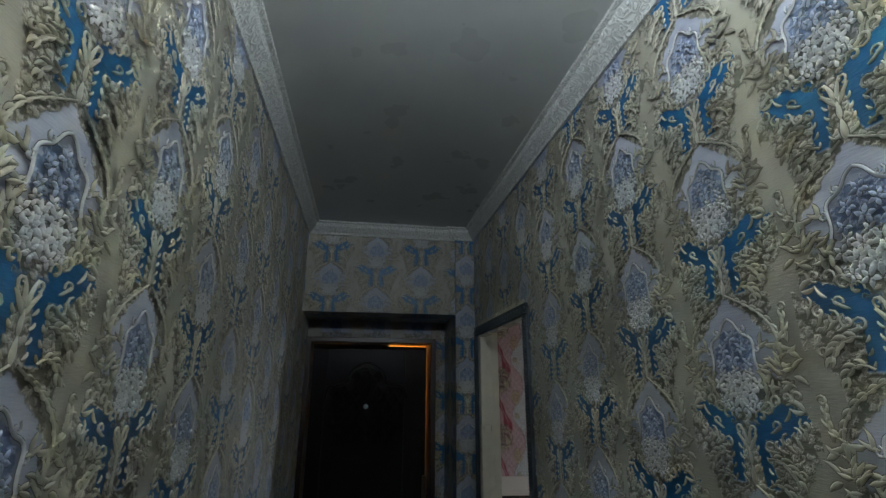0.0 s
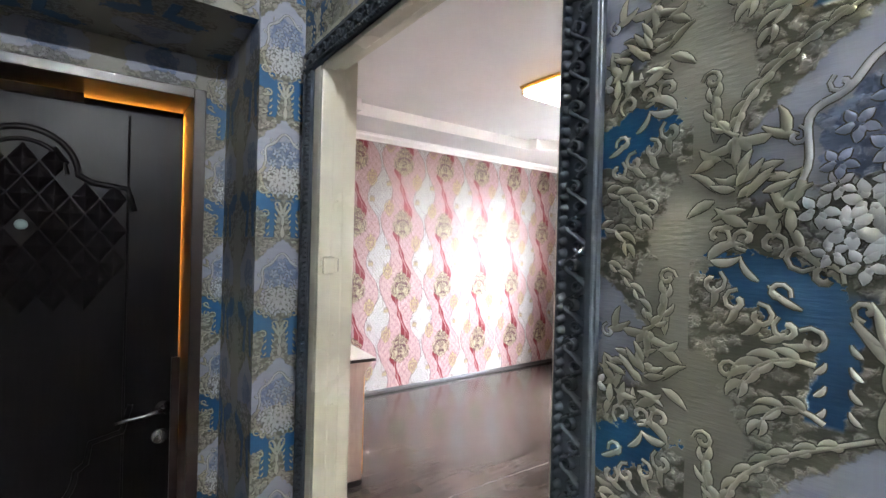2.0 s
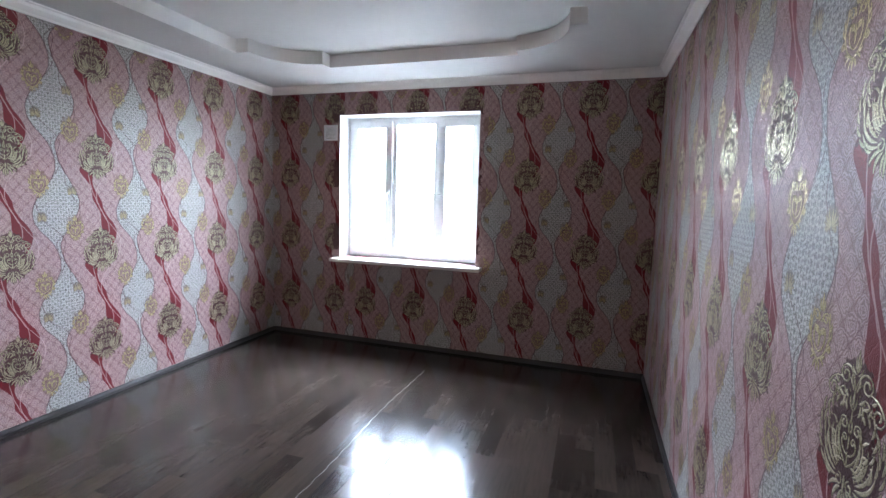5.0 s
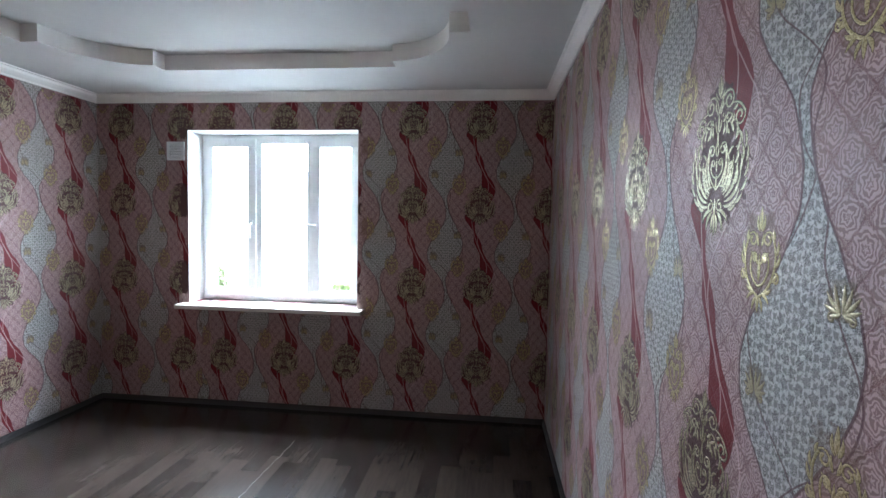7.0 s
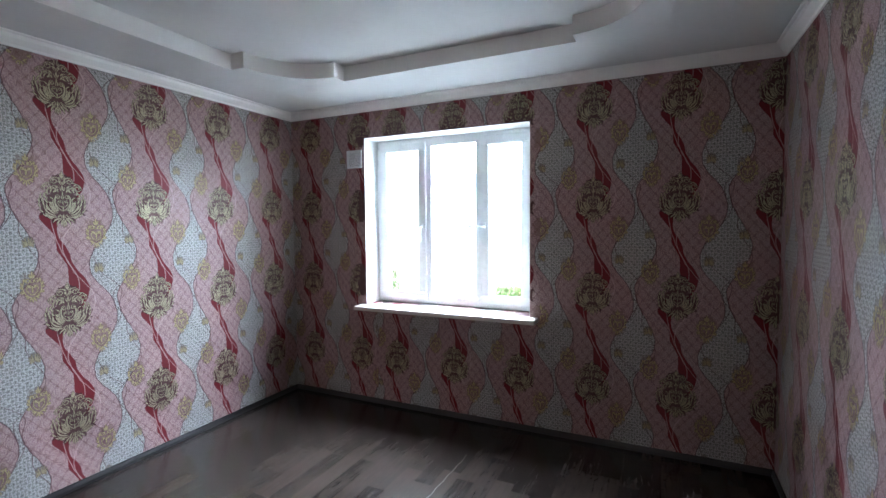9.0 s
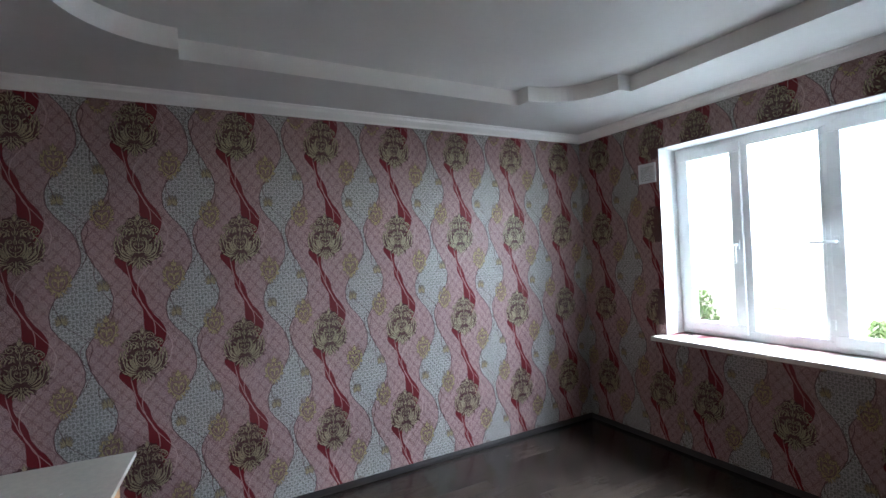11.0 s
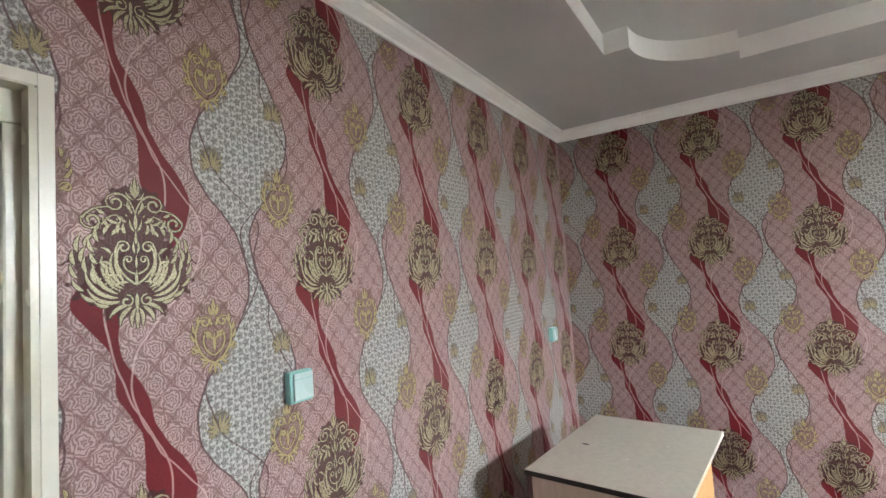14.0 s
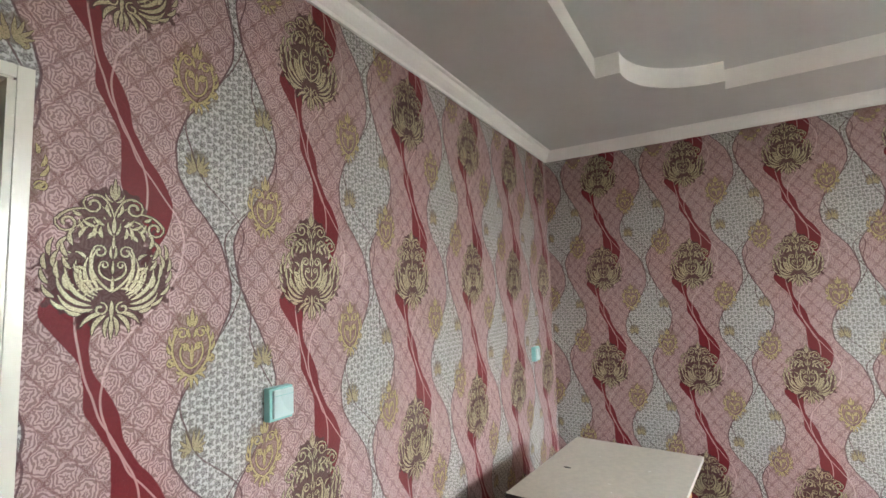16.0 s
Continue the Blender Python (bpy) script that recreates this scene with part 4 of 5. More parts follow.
def tray_ceiling():
    bm = bmesh.new()
    loop = tray_loop()
    x0, x1, y0, y1 = RX0, RX1, RY0, RY1

    def out(p):
        dx, dy = p[0] - TCX, p[1] - TCY
        k = min(((x1 if dx > 0 else x0) - TCX) / dx if abs(dx) > 1e-9 else 1e9, ((y1 if dy > 0 else y0) - TCY) / dy if abs(dy) > 1e-9 else 1e9)
        return (TCX + dx * k, TCY + dy * k)
    n = len(loop)
    low = [bm.verts.new((*p, SOFFIT)) for p in loop]
    top = [bm.verts.new((*p, TRAY_TOP)) for p in loop]
    rim_p = [out(p) for p in loop]
    rim = [bm.verts.new((*p, SOFFIT)) for p in rim_p]
    for i in range(n):
        j = (i + 1) % n
        bm.faces.new((low[i], low[j], top[j], top[i]))
        a, b = rim_p[i], rim_p[j]
        if abs(a[0] - b[0]) > 1e-6 and abs(a[1] - b[1]) > 1e-6:
            cx = a[0] if abs(a[0] - x0) < 1e-6 or abs(a[0] - x1) < 1e-6 else b[0]
            cy = a[1] if abs(a[1] - y0) < 1e-6 or abs(a[1] - y1) < 1e-6 else b[1]
            bm.faces.new((low[i], rim[i], bm.verts.new((cx, cy, SOFFIT)), rim[j], low[j]))
        else:
            bm.faces.new((low[i], rim[i], rim[j], low[j]))
    c = bm.verts.new((TCX, TCY, TRAY_TOP))
    for i in range(n):
        bm.faces.new((top[i], top[(i + 1) % n], c))
    add_box(bm, x0, y0, 2.80, x1, y1, 2.95)
    bm.normal_update()
    # Upright faces: lamp light on the rim, put in as lighter paint.
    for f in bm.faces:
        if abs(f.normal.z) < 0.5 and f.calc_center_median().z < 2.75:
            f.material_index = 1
    return bm


setting("ceiling", tray_ceiling(), CEIL, "white painted ceiling with a stepped round-cornered tray", "ceiling").data.materials.append(COVING_LIT_RIM)
setting("ceiling_hall", boxes((HX0, HY0, SOFFIT, HX1, 3.66, 2.95)), HALL_CEIL, "satin white painted hall ceiling", "ceiling")

COVE_P = [(0.0, COVE), (0.010, COVE), (0.014, COVE + 0.012), (0.030, COVE + 0.026), (0.044, COVE + 0.040), (0.050, COVE + 0.058), (0.064, COVE + 0.062), (0.066, SOFFIT - 0.001), (0.0, SOFFIT - 0.001)]
setting("coving_room", swept(COVE_P, [(RX0, RY0), (RX1, RY0), (RX1, RY1), (RX0, RY1)], True), COVING_LIT_RIM, "white foam coving between wall and ceiling", "coving")
setting("coving_hall", swept(COVE_P, [(HX1, HY0), (HX1, HY1 - 0.018), (1.352, HY1 - 0.018), (1.352, HY1), (HX0, HY1), (HX0, HY0)]), HALL_COVING, "white embossed foam coving in the hall", "coving")

SK = [(0.0, 0.0), (0.018, 0.0), (0.016, 0.018), (0.008, 0.036), (0.0, 0.040)]
setting("baseboard", swept(SK, [(RX0 + 0.001, RY0), (RX1, RY0), (RX1, RY1), (RX0, RY1), (RX0, 3.20)]), SKIRT, "narrow dark plastic baseboard", "baseboard")

# ---- window ----
FX = 6.20
setting("window_reveal", boxes((RX1 + 0.001, WY1 - 0.004, WZ0, FX + 0.03, WY1 - 0.0005, WZ1), (RX1 + 0.001, WY0 + 0.0005, WZ0, FX + 0.03, WY0 + 0.004, WZ1), (RX1 + 0.001, WY0 + 0.004, WZ1 - 0.004, FX + 0.03, WY1 - 0.004, WZ1 - 0.0005)), PLASTER, "white plastered window reveal", "window reveal")
win = tagged(new("window_1"), "white plastic three-part window with two opening sashes", "window", kind="structure")
win.location = (0, 0, 0)


def ring(x0, x1, ya, yb, za, zb, w, bevel=0.006):
    """A rectangular frame of four bars in the plane of the window."""
    return boxes((x0, ya, za, x1, yb, za + w), (x0, ya, zb - w, x1, yb, zb), (x0, ya, za + w, x1, ya + w, zb - w), (x0, yb - w, za + w, x1, yb, zb - w), bevel=bevel)


fw = 0.062
part("window_frame", ring(FX, FX + 0.07, WY0 + 0.005, WY1 - 0.005, WZ0 + 0.002, WZ1 - 0.005, fw), PVC, win)
for ym in (4.862, 4.365):
    part("mullion", boxes((FX, ym - 0.03, WZ0 + 0.064, FX + 0.07, ym + 0.03, WZ1 - 0.067), bevel=0.006), PVC, win)
sashes = ((4.868, WY1 - 0.045), (WY0 + 0.045, 4.36))
for ya, yb in sashes:
    part("sash", ring(FX - 0.022, FX + 0.05, ya, yb, WZ0 + 0.035, WZ1 - 0.04, 0.072, 0.007), PVC, win)
    part("pane", boxes((FX + 0.012, ya + 0.07, WZ0 + 0.105, FX + 0.018, yb - 0.07, WZ1 - 0.11)), GLASS, win).visible_shadow = False
part("bead", ring(FX - 0.004, FX + 0.03, 4.39, 4.837, WZ0 + 0.060, WZ1 - 0.063, 0.018, 0.004), PVC, win)
part("pane", boxes((FX + 0.012, 4.40, WZ0 + 0.07, FX + 0.018, 4.83, WZ1 - 0.07)), GLASS, win).visible_shadow = False


def window_handle(y, z, turn):
    rose = part("handle_rose", boxes((FX - 0.032, y - 0.014, z - 0.034, FX - 0.022, y + 0.014, z + 0.034), bevel=0.004), PVC, win)
    bm = bmesh.new()
    d = Vector((0, math.sin(turn), -math.cos(turn)))
    c = Vector((FX - 0.032, y, z))
    tube([c, c + Vector((-0.022, 0, 0)), c + Vector((-0.032, 0, 0)) + d * 0.012, c + Vector((-0.034, 0, 0)) + d * 0.06, c + Vector((-0.030, 0, 0)) + d * 0.125], 0.0085, 10, bm)
    part("handle", bm, PVC, rose, smooth=True)


window_handle(4.903, 1.56, 0.0)
window_handle(4.325, 1.56, math.pi / 2)
part("hinge", boxes((FX - 0.034, 4.35, 1.02, FX - 0.020, 4.372, 1.08), bevel=0.003), PVC, win)
sill = setting("window_sill", boxes((5.872, 3.835, 0.842, FX, 5.425, 0.8765), bevel=0.006), WHITE, "white window sill board with a proud nose", "window sill")
rub = bmesh.new()
for i in range(26):
    x, y, s = random.uniform(6.10, 6.19), 5.33 - abs(random.gauss(0, 0.05)), random.uniform(0.004, 0.012)
    add_box(rub, -s, -s * 0.7, 0, s, s * 0.7, s * 0.6, pose(x, y, 0.8767, 0, 0, random.uniform(0, 90)))
tagged(obj("sill_debris", rub, DIRT), "grey crumbs and dust on the sill corner", "dust", kind="stuff")

# ---- doorway between hall and room ----
frame_ob = tagged(new("door_1"), "cream gloss-painted wooden door frame of the doorway", "door frame", kind="structure")
part("post", boxes((1.4645, 3.128, 0, 1.535, 3.171, 1.9615), bevel=0.005), CREAM, frame_ob)
part("stop", boxes((1.4645, 3.113, 0, 1.499, 3.127, 1.945), bevel=0.003), CREAM, frame_ob)
part("post", boxes((1.4645, 2.330, 0, 1.535, 2.3625, 1.9615), bevel=0.005), CREAM, frame_ob)
part("stop", boxes((1.4645, 2.3627, 0, 1.499, 2.370, 1.945), bevel=0.003), CREAM, frame_ob)
part("head", boxes((1.4645, 2.3605, 1.962, 1.535, 3.171, 2.034), bevel=0.005), CREAM, frame_ob)
part("stop", boxes((1.4645, 2.3705, 1.946, 1.499, 3.112, 1.961), bevel=0.003), CREAM, frame_ob)
part("reveal", boxes((1.536, 3.156, 0, RX0 + 0.003, 3.1715, 2.027)), CREAM, frame_ob)
part("reveal", boxes((1.536, 2.3605, 2.0275, RX0 + 0.003, 3.165, 2.0345)), CREAM, frame_ob)
part("corner_strip", boxes((RX0 + 0.0005, 3.169, 0, RX0 + 0.006, 3.195, 2.056), bevel=0.0015), WHITE, frame_ob)
part("corner_strip", boxes((RX0 + 0.0005, 2.356, 2.031, RX0 + 0.006, 3.1685, 2.056), bevel=0.0015), WHITE, frame_ob)
keeper = thing("lock_keeper", "cream overpainted metal lock keeper on the door post", "lock")
part("box", boxes((1.476, 3.1055, 1.436, 1.508, 3.1275, 1.480), bevel=0.006), CREAM, keeper)
part("plate", boxes((1.5085, 3.119, 1.440, 1.520, 3.1275, 1.476), bevel=0.003), CREAM, keeper)
part("slot", boxes((1.5201, 3.1205, 1.442, 1.5212, 3.1268, 1.474)), EDGE, keeper, "dark bolt hole")
for z in (1.10, 1.28, 1.62):
    part("nail_head", turned([(0.004, 0), (0.004, 0.002), (0.002, 0.003)], 8, "Y"), CREAM, frame_ob).matrix_local = pose(1.515, 3.1265, z, 0, 0, 180)


# black carved moulding round the doorway, hall side
def scroll():
    """One period of the carved wave, 80 mm long, with a volute in each bend and small leaves; in the y-z plane, relief to -x."""
    bm = bmesh.new()
    wave = [(0, 0.0165 * math.sin(TAU * i / 28), -0.040 + 0.080 * i / 28) for i in range(29)]
    tube(wave, 0.0052, 8, bm, lambda f: 0.85 + 0.3 * math.sin(TAU * 2 * f) ** 2)
    for s in (1, -1):
        coil = []
        for i in range(20):
            a, r = 2.6 - i * 0.46, 0.0112 * (1 - i / 23)
            coil.append((-0.0006, s * (-0.0050 + r * math.cos(a)), s * (0.020 + 1.25 * r * math.sin(a))))
        tube(coil, 0.0044, 7, bm, lambda f: 1.0 - 0.25 * f)
        for y0, z0, y1, z1, y2, z2 in ((-0.017, 0.004, -0.012, 0.009, -0.004, 0.008), (-0.017, 0.036, -0.011, 0.034, -0.004, 0.035)):
            tube([(0, s * y0, s * z0), (-0.001, s * y1, s * z1), (0, s * y2, s * z2)], 0.0028, 6, bm, lambda f: 0.35 + 0.9 * math.sin(math.pi * f))
    me = bpy.data.meshes.new("scroll")
    bm.to_mesh(me)
    bm.free()
    me.materials.append(BLACK)
    for p in me.polygons:
        p.use_smooth = True
    return me


SCROLL = scroll()
mould = tagged(new("door_moulding"), "black carved moulding with scrolls and beading round the doorway", "moulding", kind="structure")
W = 0.052


def mould_run(m, length):
    """One run of moulding; local z along it, local y across it from the opening outwards, relief to -x."""
    def bar(*bs, bevel=0.0015):
        bm = boxes(*bs, bevel=bevel, segments=1)
        bm.transform(m)
        return bm
    part("strip", bar((-0.010, 0, 0, -0.0006, W, length)), BLACK, mould)
    part("outer_rim", bar((-0.017, W - 0.010, 0, -0.0102, W, length)), BLACK, mould)
    part("inner_rim", bar((-0.014, 0, 0, -0.0102, 0.004, length)), BLACK, mould)
    bm = bmesh.new()
    for i in range(int(length / 0.0125)):
        ring_a = [bm.verts.new(m @ Vector((-0.0102, 0.0092 + 0.0052 * math.cos(TAU * j / 8), 0.0075 + i * 0.0125 + 0.0062 * math.sin(TAU * j / 8)))) for j in range(8)]
        ring_b = [bm.verts.new(m @ Vector((-0.0185, 0.0092 + 0.0026 * math.cos(TAU * j / 8), 0.0075 + i * 0.0125 + 0.0036 * math.sin(TAU * j / 8)))) for j in range(8)]
        for j in range(8):
            bm.faces.new((ring_a[j], ring_a[(j + 1) % 8], ring_b[(j + 1) % 8], ring_b[j]))
        bm.faces.new(ring_b)
    tagged(part("beading", bm, BLACK, mould, smooth=True), kind="stuff")
    n = round((length - 0.03) / 0.044)
    for i in range(n):
        o = new("scroll", SCROLL)
        o.parent = mould
        o.matrix_local = m @ pose(-0.0105, 0.0280, 0.015 + (i + 0.5) * (length - 0.03) / n) @ Matrix.Diagonal((1.5, 0.74, (length - 0.03) / n / 0.080, 1))


mould_run(pose(HX1, 3.172, 0), 1.957)
mould_run(pose(HX1, 2.362, 0) @ Matrix.Diagonal((1, -1, 1, 1)), 1.957)
mould_run(pose(HX1, 2.310, 1.957) @ pose(0, 0, 0, -90, 0, 0) @ Matrix.Diagonal((1, -1, 1, 1)), 0.914)


# ---- room door leaf, opened against the south wall ----
leaf = thing("room_door", "white gloss-painted panelled door standing open against the wall", "door", at=pose(1.585, 2.384, 0.01, 0, 0, 1.0))
LW, LH, LT = 0.745, 1.935, 0.038
part("leaf", boxes((0, 0, 0, LW, LT, LH), bevel=0.004), LEAF_PAINT, leaf)
part("cover_strip", boxes((LW - 0.022, LT + 0.0003, 0.0, LW + 0.004, LT + 0.009, LH), bevel=0.003), LEAF_PAINT, leaf)
for x in (0.215, 0.325, 0.435, 0.545):
    part("panel_bead", boxes((x, LT - 0.001, 0.19, x + 0.008, LT + 0.002, 0.77), (x, LT - 0.001, 0.98, x + 0.008, LT + 0.002, LH - 0.16), bevel=0.0015), LEAF_PAINT, leaf)
for z0, z1 in ((0.16, 0.80), (0.95, LH - 0.13)):
    bm = boxes((0.11, LT - 0.001, z0, LW - 0.11, LT + 0.010, z0 + 0.022), (0.11, LT - 0.001, z1 - 0.022, LW - 0.11, LT + 0.010, z1), (0.11, LT - 0.001, z0 + 0.022, 0.132, LT + 0.010, z1 - 0.022), (LW - 0.132, LT - 0.001, z0 + 0.022, LW - 0.11, LT + 0.010, z1 - 0.022), bevel=0.004)
    part("panel_moulding", bm, LEAF_PAINT, leaf)
rose = part("handle_plate", boxes((LW - 0.075, LT + 0.0005, 0.88, LW - 0.035, LT + 0.006, 1.06), bevel=0.003), CHROME, leaf, "bright chrome handle plate")
bm = turned([(0.0, LT), (0.013, LT + 0.0), (0.011, LT + 0.02), (0.011, LT + 0.034), (0.018, LT + 0.040), (0.021, LT + 0.053), (0.018, LT + 0.064), (0.008, LT + 0.069)], 24, "Y")
bm.transform(pose(LW - 0.055, 0.006, 0.99))
part("knob", bm, CHROME, rose, "dark reflective round knob", True)
for z in (0.25, 1.65):
    part("hinge", tube([(0.0, LT + 0.004, z), (0.0, LT + 0.004, z + 0.09)], 0.007, 10), WHITE, leaf)


# ---- entrance door in its recess ----
ent = tagged(new("door_2"), "dark embossed metal entrance door slightly ajar at its edge", "entrance door", kind="structure")
EX0, EX1, EZ = 0.452, 1.286, 1.978
part("door_frame", boxes((EX0, FY, 0, EX0 + 0.030, LY + 0.10, EZ), (EX1 - 0.034, FY, 0, EX1, LY + 0.10, EZ), (EX0 + 0.030, FY, EZ - 0.030, EX1 - 0.034, LY + 0.10, EZ), bevel=0.003), BROWN, ent, "brown painted steel door frame")
# Strips added over part of the gap to block the landing light there.
part("stop", boxes((EX0 + 0.031, LY - 0.012, EZ - 0.060, 0.98, LY - 0.0005, EZ - 0.031), (EX1 - 0.060, LY - 0.012, 0.0, EX1 - 0.035, LY - 0.0005, 1.12), bevel=0.002), BROWN, ent)
leaf2 = part("leaf", boxes((EX0 + 0.032, LY, 0.01, EX1 - 0.040, LY + 0.06, EZ - 0.040), bevel=0.004), DOOR, ent)


def relief(points, r, closed=False):
    return tube([(x, LY - 0.001, z) for x, z in points] + ([(points[0][0], LY - 0.001, points[0][1])] if closed else []), r, 8)


def arc(cx, cz, r, a0, a1, n=24):
    return [(cx + r * math.cos(radians(a0 + (a1 - a0) * i / n)), cz + r * math.sin(radians(a0 + (a1 - a0) * i / n))) for i in range(n + 1)]


PX = 0.845
top = [(PX - 0.27, 1.60), (PX - 0.25, 1.67), (PX - 0.16, 1.68), (PX - 0.145, 1.70)] + arc(PX, 1.70, 0.125, 180, 0) + [(PX + 0.16, 1.68), (PX + 0.25, 1.67), (PX + 0.27, 1.60)]
low = [(PX - 0.27, 0.98), (PX - 0.25, 0.90), (PX - 0.17, 0.88), (PX - 0.16, 0.82)] + arc(PX, 0.80, 0.135, 180, 360) + [(PX + 0.16, 0.82), (PX + 0.17, 0.88), (PX + 0.25, 0.90), (PX + 0.27, 0.98)]
part("upper_moulding", relief(top, 0.009), DOOR, leaf2, smooth=True)
part("lower_moulding", relief(low, 0.009), DOOR, leaf2, smooth=True)
part("inner_moulding", relief(arc(PX, 1.69, 0.10, 175, 5), 0.006), DOOR, leaf2, smooth=True)
for x in (EX0 + 0.125, EX1 - 0.19):
    part("groove_bead", relief([(x, 0.06), (x, 1.90)], 0.0035), DOOR, leaf2)
# quilted field: raised lozenges
LOZ = turned([(0.040, 0.0), (0.032, 0.012), (0.018, 0.026), (0.004, 0.034)], 4, "Y")
loz_me = bpy.data.meshes.new("lozenge")
LOZ.transform(Matrix.Diagonal((0.84, -0.40, 1.16, 1)))
bmesh.ops.recalc_face_normals(LOZ, faces=LOZ.faces)
LOZ.to_mesh(loz_me)
LOZ.free()
loz_me.materials.append(DOOR)
for r in range(10):
    for c in range(-4, 5):
        x, z = PX + (c + 0.5 * (r % 2)) * 0.072, 1.735 - r * 0.05
        if abs(x - PX) < (0.10 if r < 2 else 0.25) and abs(x - PX) + abs(z - 1.56) > 0.045 and z > 1.30 + 0.5 * max(0, abs(x - PX) - 0.1):
            o = new("lozenge", loz_me)
            o.parent = leaf2
            o.location = (x, LY - 0.0005, z)
peep = part("peephole", turned([(0.015, 0.0), (0.015, -0.006), (0.010, -0.010), (0.004, -0.011)], 20, "Y"), SWITCH_W, leaf2, "small bright peephole", True)
peep.location = (PX, LY, 1.545)
hp = part("handle_rose", turned([(0.024, 0), (0.024, -0.006), (0.012, -0.012), (0.012, -0.04)], 20, "Y"), CHROME, leaf2, smooth=True)
hp.location = (1.205, LY, 0.955)
part("lever", tube([(1.205, LY - 0.040, 0.955), (1.185, LY - 0.046, 0.958), (1.15, LY - 0.048, 0.950), (1.11, LY - 0.046, 0.946), (1.075, LY - 0.042, 0.940)], 0.0075, 10), CHROME, leaf2, smooth=True)
lk = part("lock_cover", turned([(0.026, 0), (0.026, -0.004), (0.018, -0.008)], 20, "Y"), CHROME, leaf2, smooth=True)
lk.location = (1.198, LY, 0.862)
part("keyhole", boxes((1.195, LY - 0.0095, 0.852, 1.201, LY - 0.0081, 0.872)), EDGE, lk).location = (-1.198, -LY, -0.862)
# lit landing outside the door
setting("wall_landing", boxes((0.10, 4.9, 0, 1.5, 5.0, 2.6), (0.0, 3.95, 0, 0.10, 5.0, 2.6), (1.42, 3.95, 0, 1.5195, 4.9, 2.6), (0.0, 3.95, 2.6, 1.5195, 5.0, 2.7), (0.0, 3.95, -0.1, 1.5195, 5.0, 0)), paint("landing_paint", (0.75, 0.55, 0.30), 0.6, 0.05, 0.001, 20), "ochre painted landing outside the entrance", "wall")


# ---- ceiling lamp ----
lampo = thing("ceiling_lamp", "square gilt-rimmed glass ceiling lamp, switched on", "ceiling lamp", at=pose(3.80, 4.21, TRAY_TOP))
S = 0.26
part("backplate", boxes((-S * 1.06, -S * 1.06, -0.02, S * 1.06, S * 1.06, -0.0005), bevel=0.004), BRASS, lampo)
bm = bmesh.new()
levels = ((S, -0.03), (S, -0.055), (S - 0.02, -0.085), (S - 0.10, -0.108), (0.03, -0.116))
rows_ = [[bm.verts.new((sx * s, sy * s, z)) for sx, sy in ((-1, -1), (1, -1), (1, 1), (-1, 1))] for s, z in levels]
for a, b in zip(rows_, rows_[1:]):
    for i in range(4):
        bm.faces.new((a[i], a[(i + 1) % 4], b[(i + 1) % 4], b[i]))
bm.faces.new(rows_[0])
bm.faces.new(rows_[-1])
bmesh.ops.bevel(bm, geom=list(bm.edges), offset=0.006, segments=2, affect="EDGES")
part("diffuser", bm, CRYSTAL, lampo, "glowing frosted glass diffuser")
for z in (-0.028, -0.046, -0.064):
    part("rim", ring(z, z + 0.010, -S - 0.006, S + 0.006, -S - 0.006, S + 0.006, 0.012, 0.003), BRASS, lampo, "gilt rim").matrix_local = pose(0, 0, 0) @ Matrix(((0, 1, 0, 0), (0, 0, 1, 0), (1, 0, 0, 0), (0, 0, 0, 1)))
part("finial", turned([(0.004, -0.112), (0.012, -0.118), (0.009, -0.126), (0.003, -0.132)], 14), BRASS, lampo, smooth=True)

def bulb_shield_bowl():
    """An open shallow bowl with a thick rim, added to shield the bulb."""
    profile = [(0.006, -0.226), (0.040, -0.222), (0.070, -0.206), (0.086, -0.180), (0.088, -0.160), (0.084, -0.160), (0.082, -0.178), (0.066, -0.201), (0.038, -0.217), (0.005, -0.221)]
    return turned(profile, 28)


hall_lamp = thing("hall_ceiling_lamp", "small round opal glass lamp on the hall ceiling", "ceiling lamp", at=pose(0.96, 0.55, SOFFIT))
part("base", turned([(0.09, -0.001), (0.09, -0.018), (0.075, -0.024)], 24), BRASS, hall_lamp, smooth=True)
for a in (30, 150, 270):
    part("arm", tube([(0.07 * math.cos(radians(a)), 0.07 * math.sin(radians(a)), -0.022), (0.11 * math.cos(radians(a)), 0.11 * math.sin(radians(a)), -0.075), (0.10 * math.cos(radians(a)), 0.10 * math.sin(radians(a)), -0.10)], 0.004, 8), BRASS, hall_lamp)

# Opaque bowl added out of view; keeps bulb light off the lower walls.
bm = bulb_shield_bowl()
part("bowl", bm, paint("opaque_shield_white", (0.80, 0.80, 0.76), 0.15, 0.02, 0.0), hall_lamp, "added opaque bowl shielding the light of the bulb", True)

# ---- desk ----
desk = thing("desk", "small pale laminate desk with dark edge band and beech side", "desk", at=pose(1.832, 4.668, 0, 0, 0, -4.8))
DW, DD, DH = 0.615, 0.84, 0.80
part("top", boxes((0, 0.003, DH - 0.020, DW, DD, DH), bevel=0.0015), LAM_TOP, desk)
part("edge_band", boxes((0, 0.0, DH - 0.0205, DW - 0.002, 0.0028, DH - 0.0012)), EDGE, desk, "dark brown edge band")
part("side_panel", boxes((0.022, 0.022, 0.0, DW - 0.072, 0.040, DH - 0.0205), bevel=0.001), LAM_SIDE, desk)
part("side_panel", boxes((0.022, DD - 0.040, 0.0, DW - 0.072, DD - 0.022, DH - 0.0205), bevel=0.001), LAM_SIDE, desk)
bm = bmesh.new()
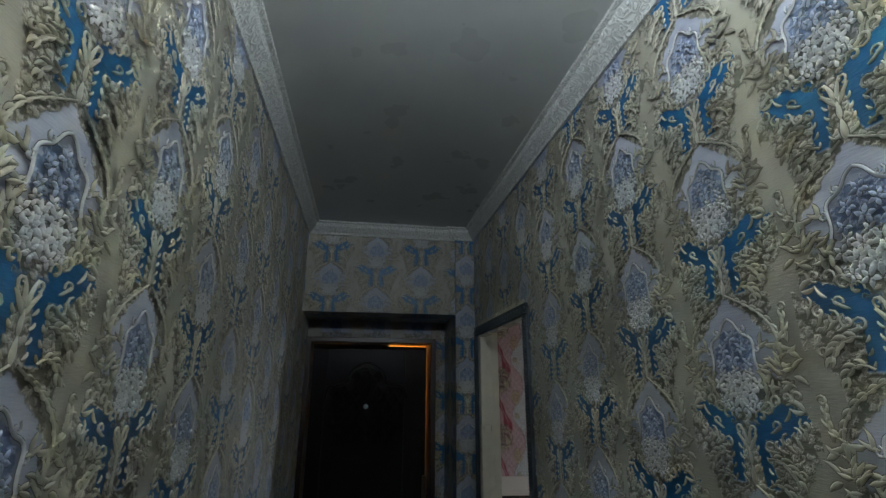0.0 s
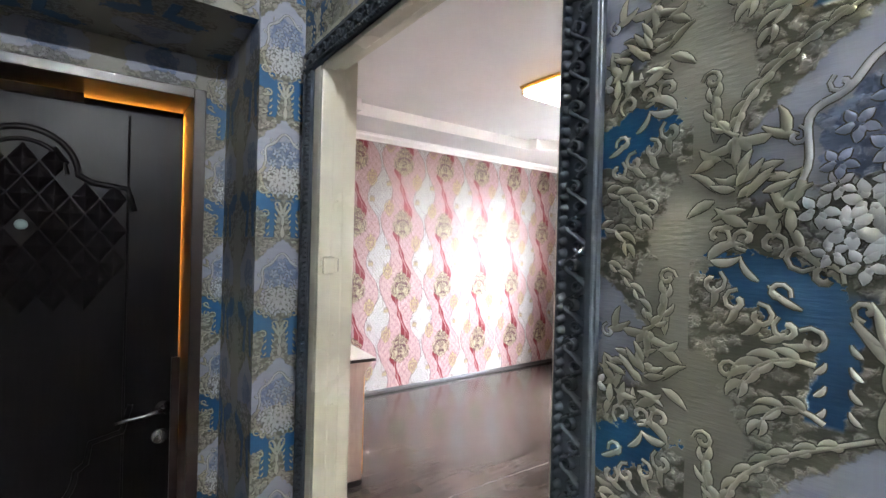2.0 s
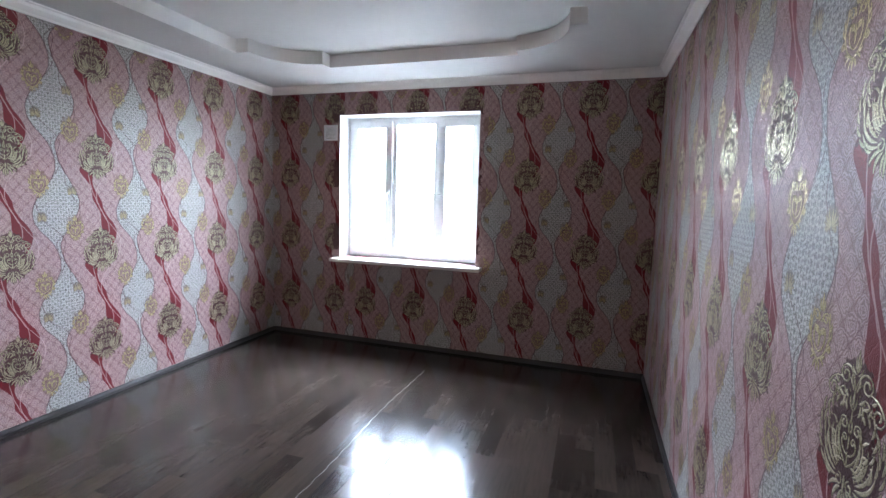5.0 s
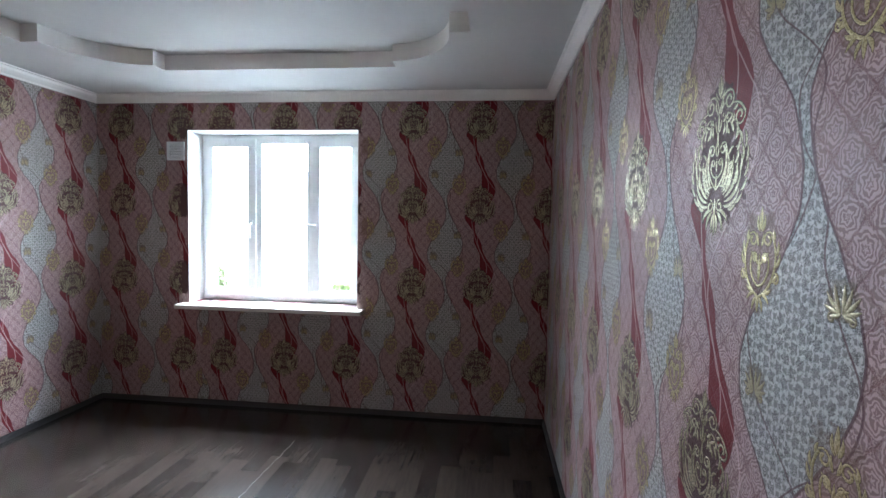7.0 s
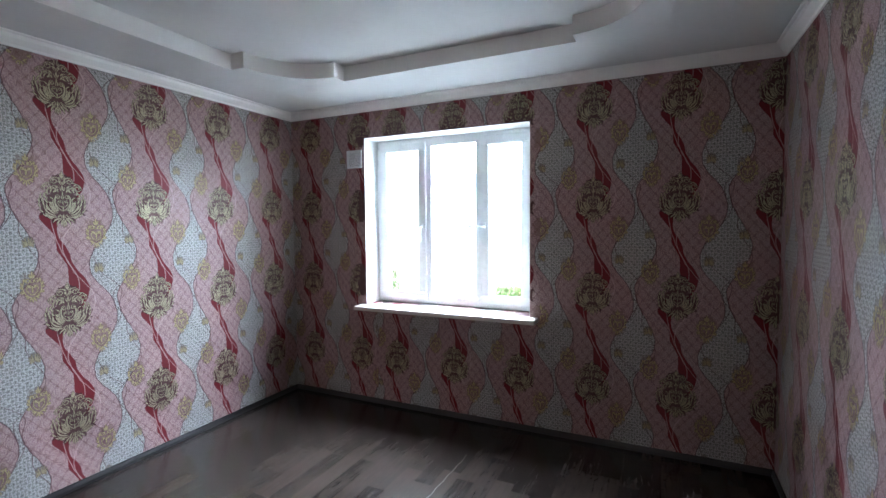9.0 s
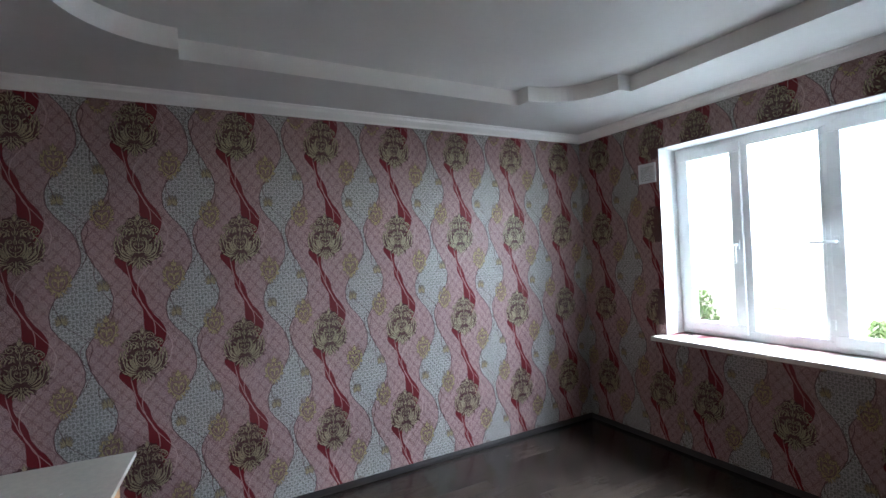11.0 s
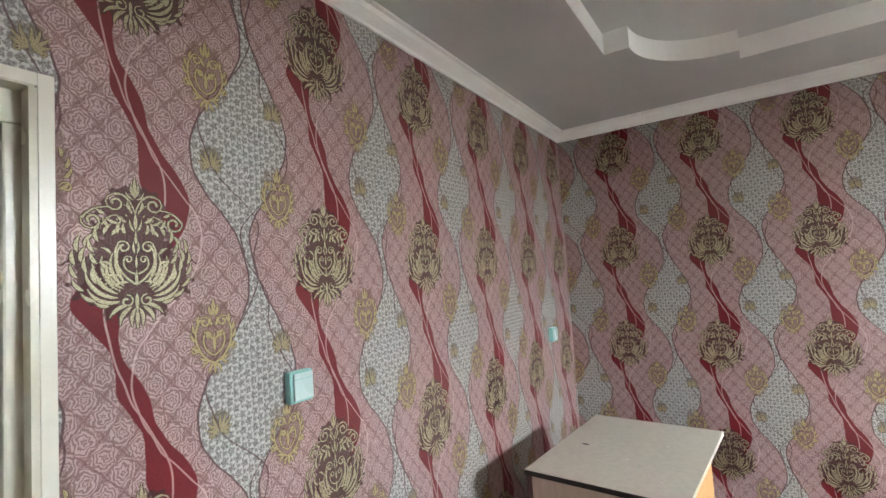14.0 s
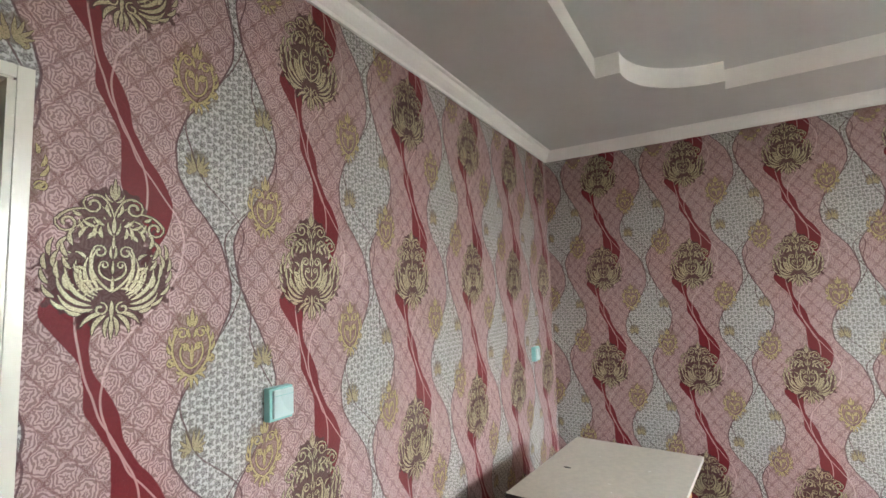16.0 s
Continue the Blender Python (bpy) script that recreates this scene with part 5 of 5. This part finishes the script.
prof = [(DW - 0.0715, DH - 0.16)] + [(DW - 0.0715 + 0.058 * (i / 8) ** 2.2, DH - 0.16 + 0.125 * (i / 8) ** 0.8) for i in range(1, 9)] + [(DW - 0.0135, DH - 0.0207), (DW - 0.0715, DH - 0.0207)]
front = [bm.verts.new((x, 0.022, z)) for x, z in prof]
back = [bm.verts.new((x, 0.040, z)) for x, z in prof]
bm.faces.new(front)
bm.faces.new(list(reversed(back)))
for i in range(len(prof)):
    j = (i + 1) % len(prof)
    bm.faces.new((front[i], back[i], back[j], front[j]))
part("bracket", bm, LAM_SIDE, desk)
part("beech_panel", boxes((DW - 0.074, 0.0405, 0.06, DW - 0.058, DD - 0.0405, DH - 0.0207), bevel=0.001), LAM_BEECH, desk, "orange beech-grain side panel")
part("back_panel", boxes((0.024, 0.0405, 0.10, 0.040, DD - 0.0405, DH - 0.0207)), LAM_SIDE, desk)
part("foot", boxes((0.022, 0.018, 0.0, DW - 0.069, 0.0215, 0.035), bevel=0.001), EDGE, desk, "dark strip along the panel foot")
hole = turned([(0.014, 0.0), (0.014, 0.0012), (0.010, 0.0014)], 16)
hole.transform(pose(0.115, 0.385, DH + 0.0001) @ Matrix.Diagonal((1.25, 0.5, 1, 1)))
part("keyhole_slot", hole, EDGE, desk, "dark slot in the top")

for i, (x, y, r) in enumerate(((0.33, 0.30, 0.004), (0.44, 0.52, 0.005), (0.36, 0.22, 0.003), (0.50, 0.14, 0.003), (0.20, 0.60, 0.003))):
    sp = turned([(r, 0.0), (r * 0.8, 0.0008), (r * 0.3, 0.0011)], 9)
    sp.transform(pose(x, y, DH + 0.0001, 0, 0, 40 * i) @ Matrix.Diagonal((1.5, 0.8, 1, 1)))
    part("paint_speck", sp, PLASTER, desk, "dried white paint speck")

# ---- small fixtures on the walls ----


def wall_switch(y, z, w, h, d, label):
    s = thing("light_switch", label, "switch", at=pose(RX0, y, z))
    part("back_box", boxes((0.0005, -w / 2, -h / 2, d, w / 2, h / 2), bevel=0.005), TEAL, s, "mint green surface box")
    rk = part("rocker", boxes((d + 0.0002, -w / 2 + 0.008, -h / 2 + 0.008, d + 0.008, w / 2 - 0.004, h / 2 - 0.006), bevel=0.003), SWITCH_W, s, "pale rocker plate")
    part("seam", boxes((d + 0.0082, -w / 2 + 0.010, h / 2 - 0.022, d + 0.0086, w / 2 - 0.006, h / 2 - 0.0205)), TEAL, rk)
    return s


wall_switch(3.742, 1.335, 0.078, 0.088, 0.026, "mint green surface light switch with pale rocker by the door")
sock = thing("wall_socket", "mint green surface socket box near the corner", "socket", at=pose(RX0, 5.77, 1.205))
part("back_box", boxes((0.0005, -0.042, -0.045, 0.028, 0.042, 0.045), bevel=0.005), TEAL, sock)
part("faceplate", boxes((0.0282, -0.034, -0.034, 0.035, 0.034, 0.034), bevel=0.003), SWITCH_W, sock, "pale faceplate")

vent = thing("air_vent", "small square white plastic air vent beside the window", "vent", at=pose(RX1, 5.475, 2.16))
part("frame", boxes((-0.014, -0.078, -0.078, -0.0005, -0.058, 0.078), (-0.014, 0.058, -0.078, -0.0005, 0.078, 0.078), (-0.014, -0.058, -0.078, -0.0005, 0.058, -0.058), (-0.014, -0.058, 0.058, -0.0005, 0.058, 0.078), bevel=0.003), PVC, vent)
part("backing", boxes((-0.003, -0.058, -0.058, -0.0006, 0.058, 0.058)), EDGE, vent)
for i in range(9):
    b = boxes((-0.010, -0.0578, -0.0045, -0.0035, 0.0578, 0.0045))
    b.transform(pose(0, 0, -0.052 + i * 0.013, 0, 25, 0))
    part("slat", b, PVC, vent)

# ---- outside ----
setting("ground", boxes((RX1 + 0.36, -300, -1.3, 600, 300, -1.2), (-600, -300, -1.3, RX1 + 0.36, 300, -1.2)), GROUND, "dry grassy yard outside the window", "ground")


def shrub(x, y, height, spread, seed):
    rnd = random.Random(seed)
    t = thing("garden_tree", "leafy green young tree in the yard", "tree", "trees in the yard", pose(x, y, -1.2))
    bm = bmesh.new()
    tube([(0, 0, 0), (0.03, 0.02, height * 0.4), (-0.02, 0.05, height * 0.85)], 0.06, 8, bm, lambda f: 1 - 0.75 * f)
    for i in range(7):
        a, z = rnd.uniform(0, TAU), height * rnd.uniform(0.3, 0.75)
        tube([(0, 0, z), (math.cos(a) * spread * 0.4, math.sin(a) * spread * 0.4, z + 0.25), (math.cos(a) * spread * 0.8, math.sin(a) * spread * 0.8, z + 0.4)], 0.025, 6, bm, lambda f: 1 - 0.7 * f)
    part("trunk", bm, BARK, t)
    lv = bmesh.new()
    for i in range(1500):
        a, r, z = rnd.uniform(0, TAU), spread * math.sqrt(rnd.random()), rnd.uniform(0.25, 1.0)
        r *= 1.1 - 0.8 * abs(z - 0.55)
        c = Vector((r * math.cos(a), r * math.sin(a), height * z))
        m = Matrix.Translation(c) @ Euler([rnd.uniform(0, TAU) for _ in range(3)]).to_matrix().to_4x4()
        s = rnd.uniform(0.03, 0.06)
        lv.faces.new([lv.verts.new(m @ Vector(p)) for p in ((-s, 0, 0), (0, -s * 0.5, 0.01), (s * 1.3, 0, 0), (0, s * 0.5, 0.01))])
    tagged(part("crown", lv, LEAF, t), kind="stuff")
    return t


shrub(12.0, 9.2, 1.75, 0.55, 3)
shrub(13.5, 11.0, 2.5, 0.9, 4)
shrub(12.5, 6.0, 1.35, 0.45, 5)
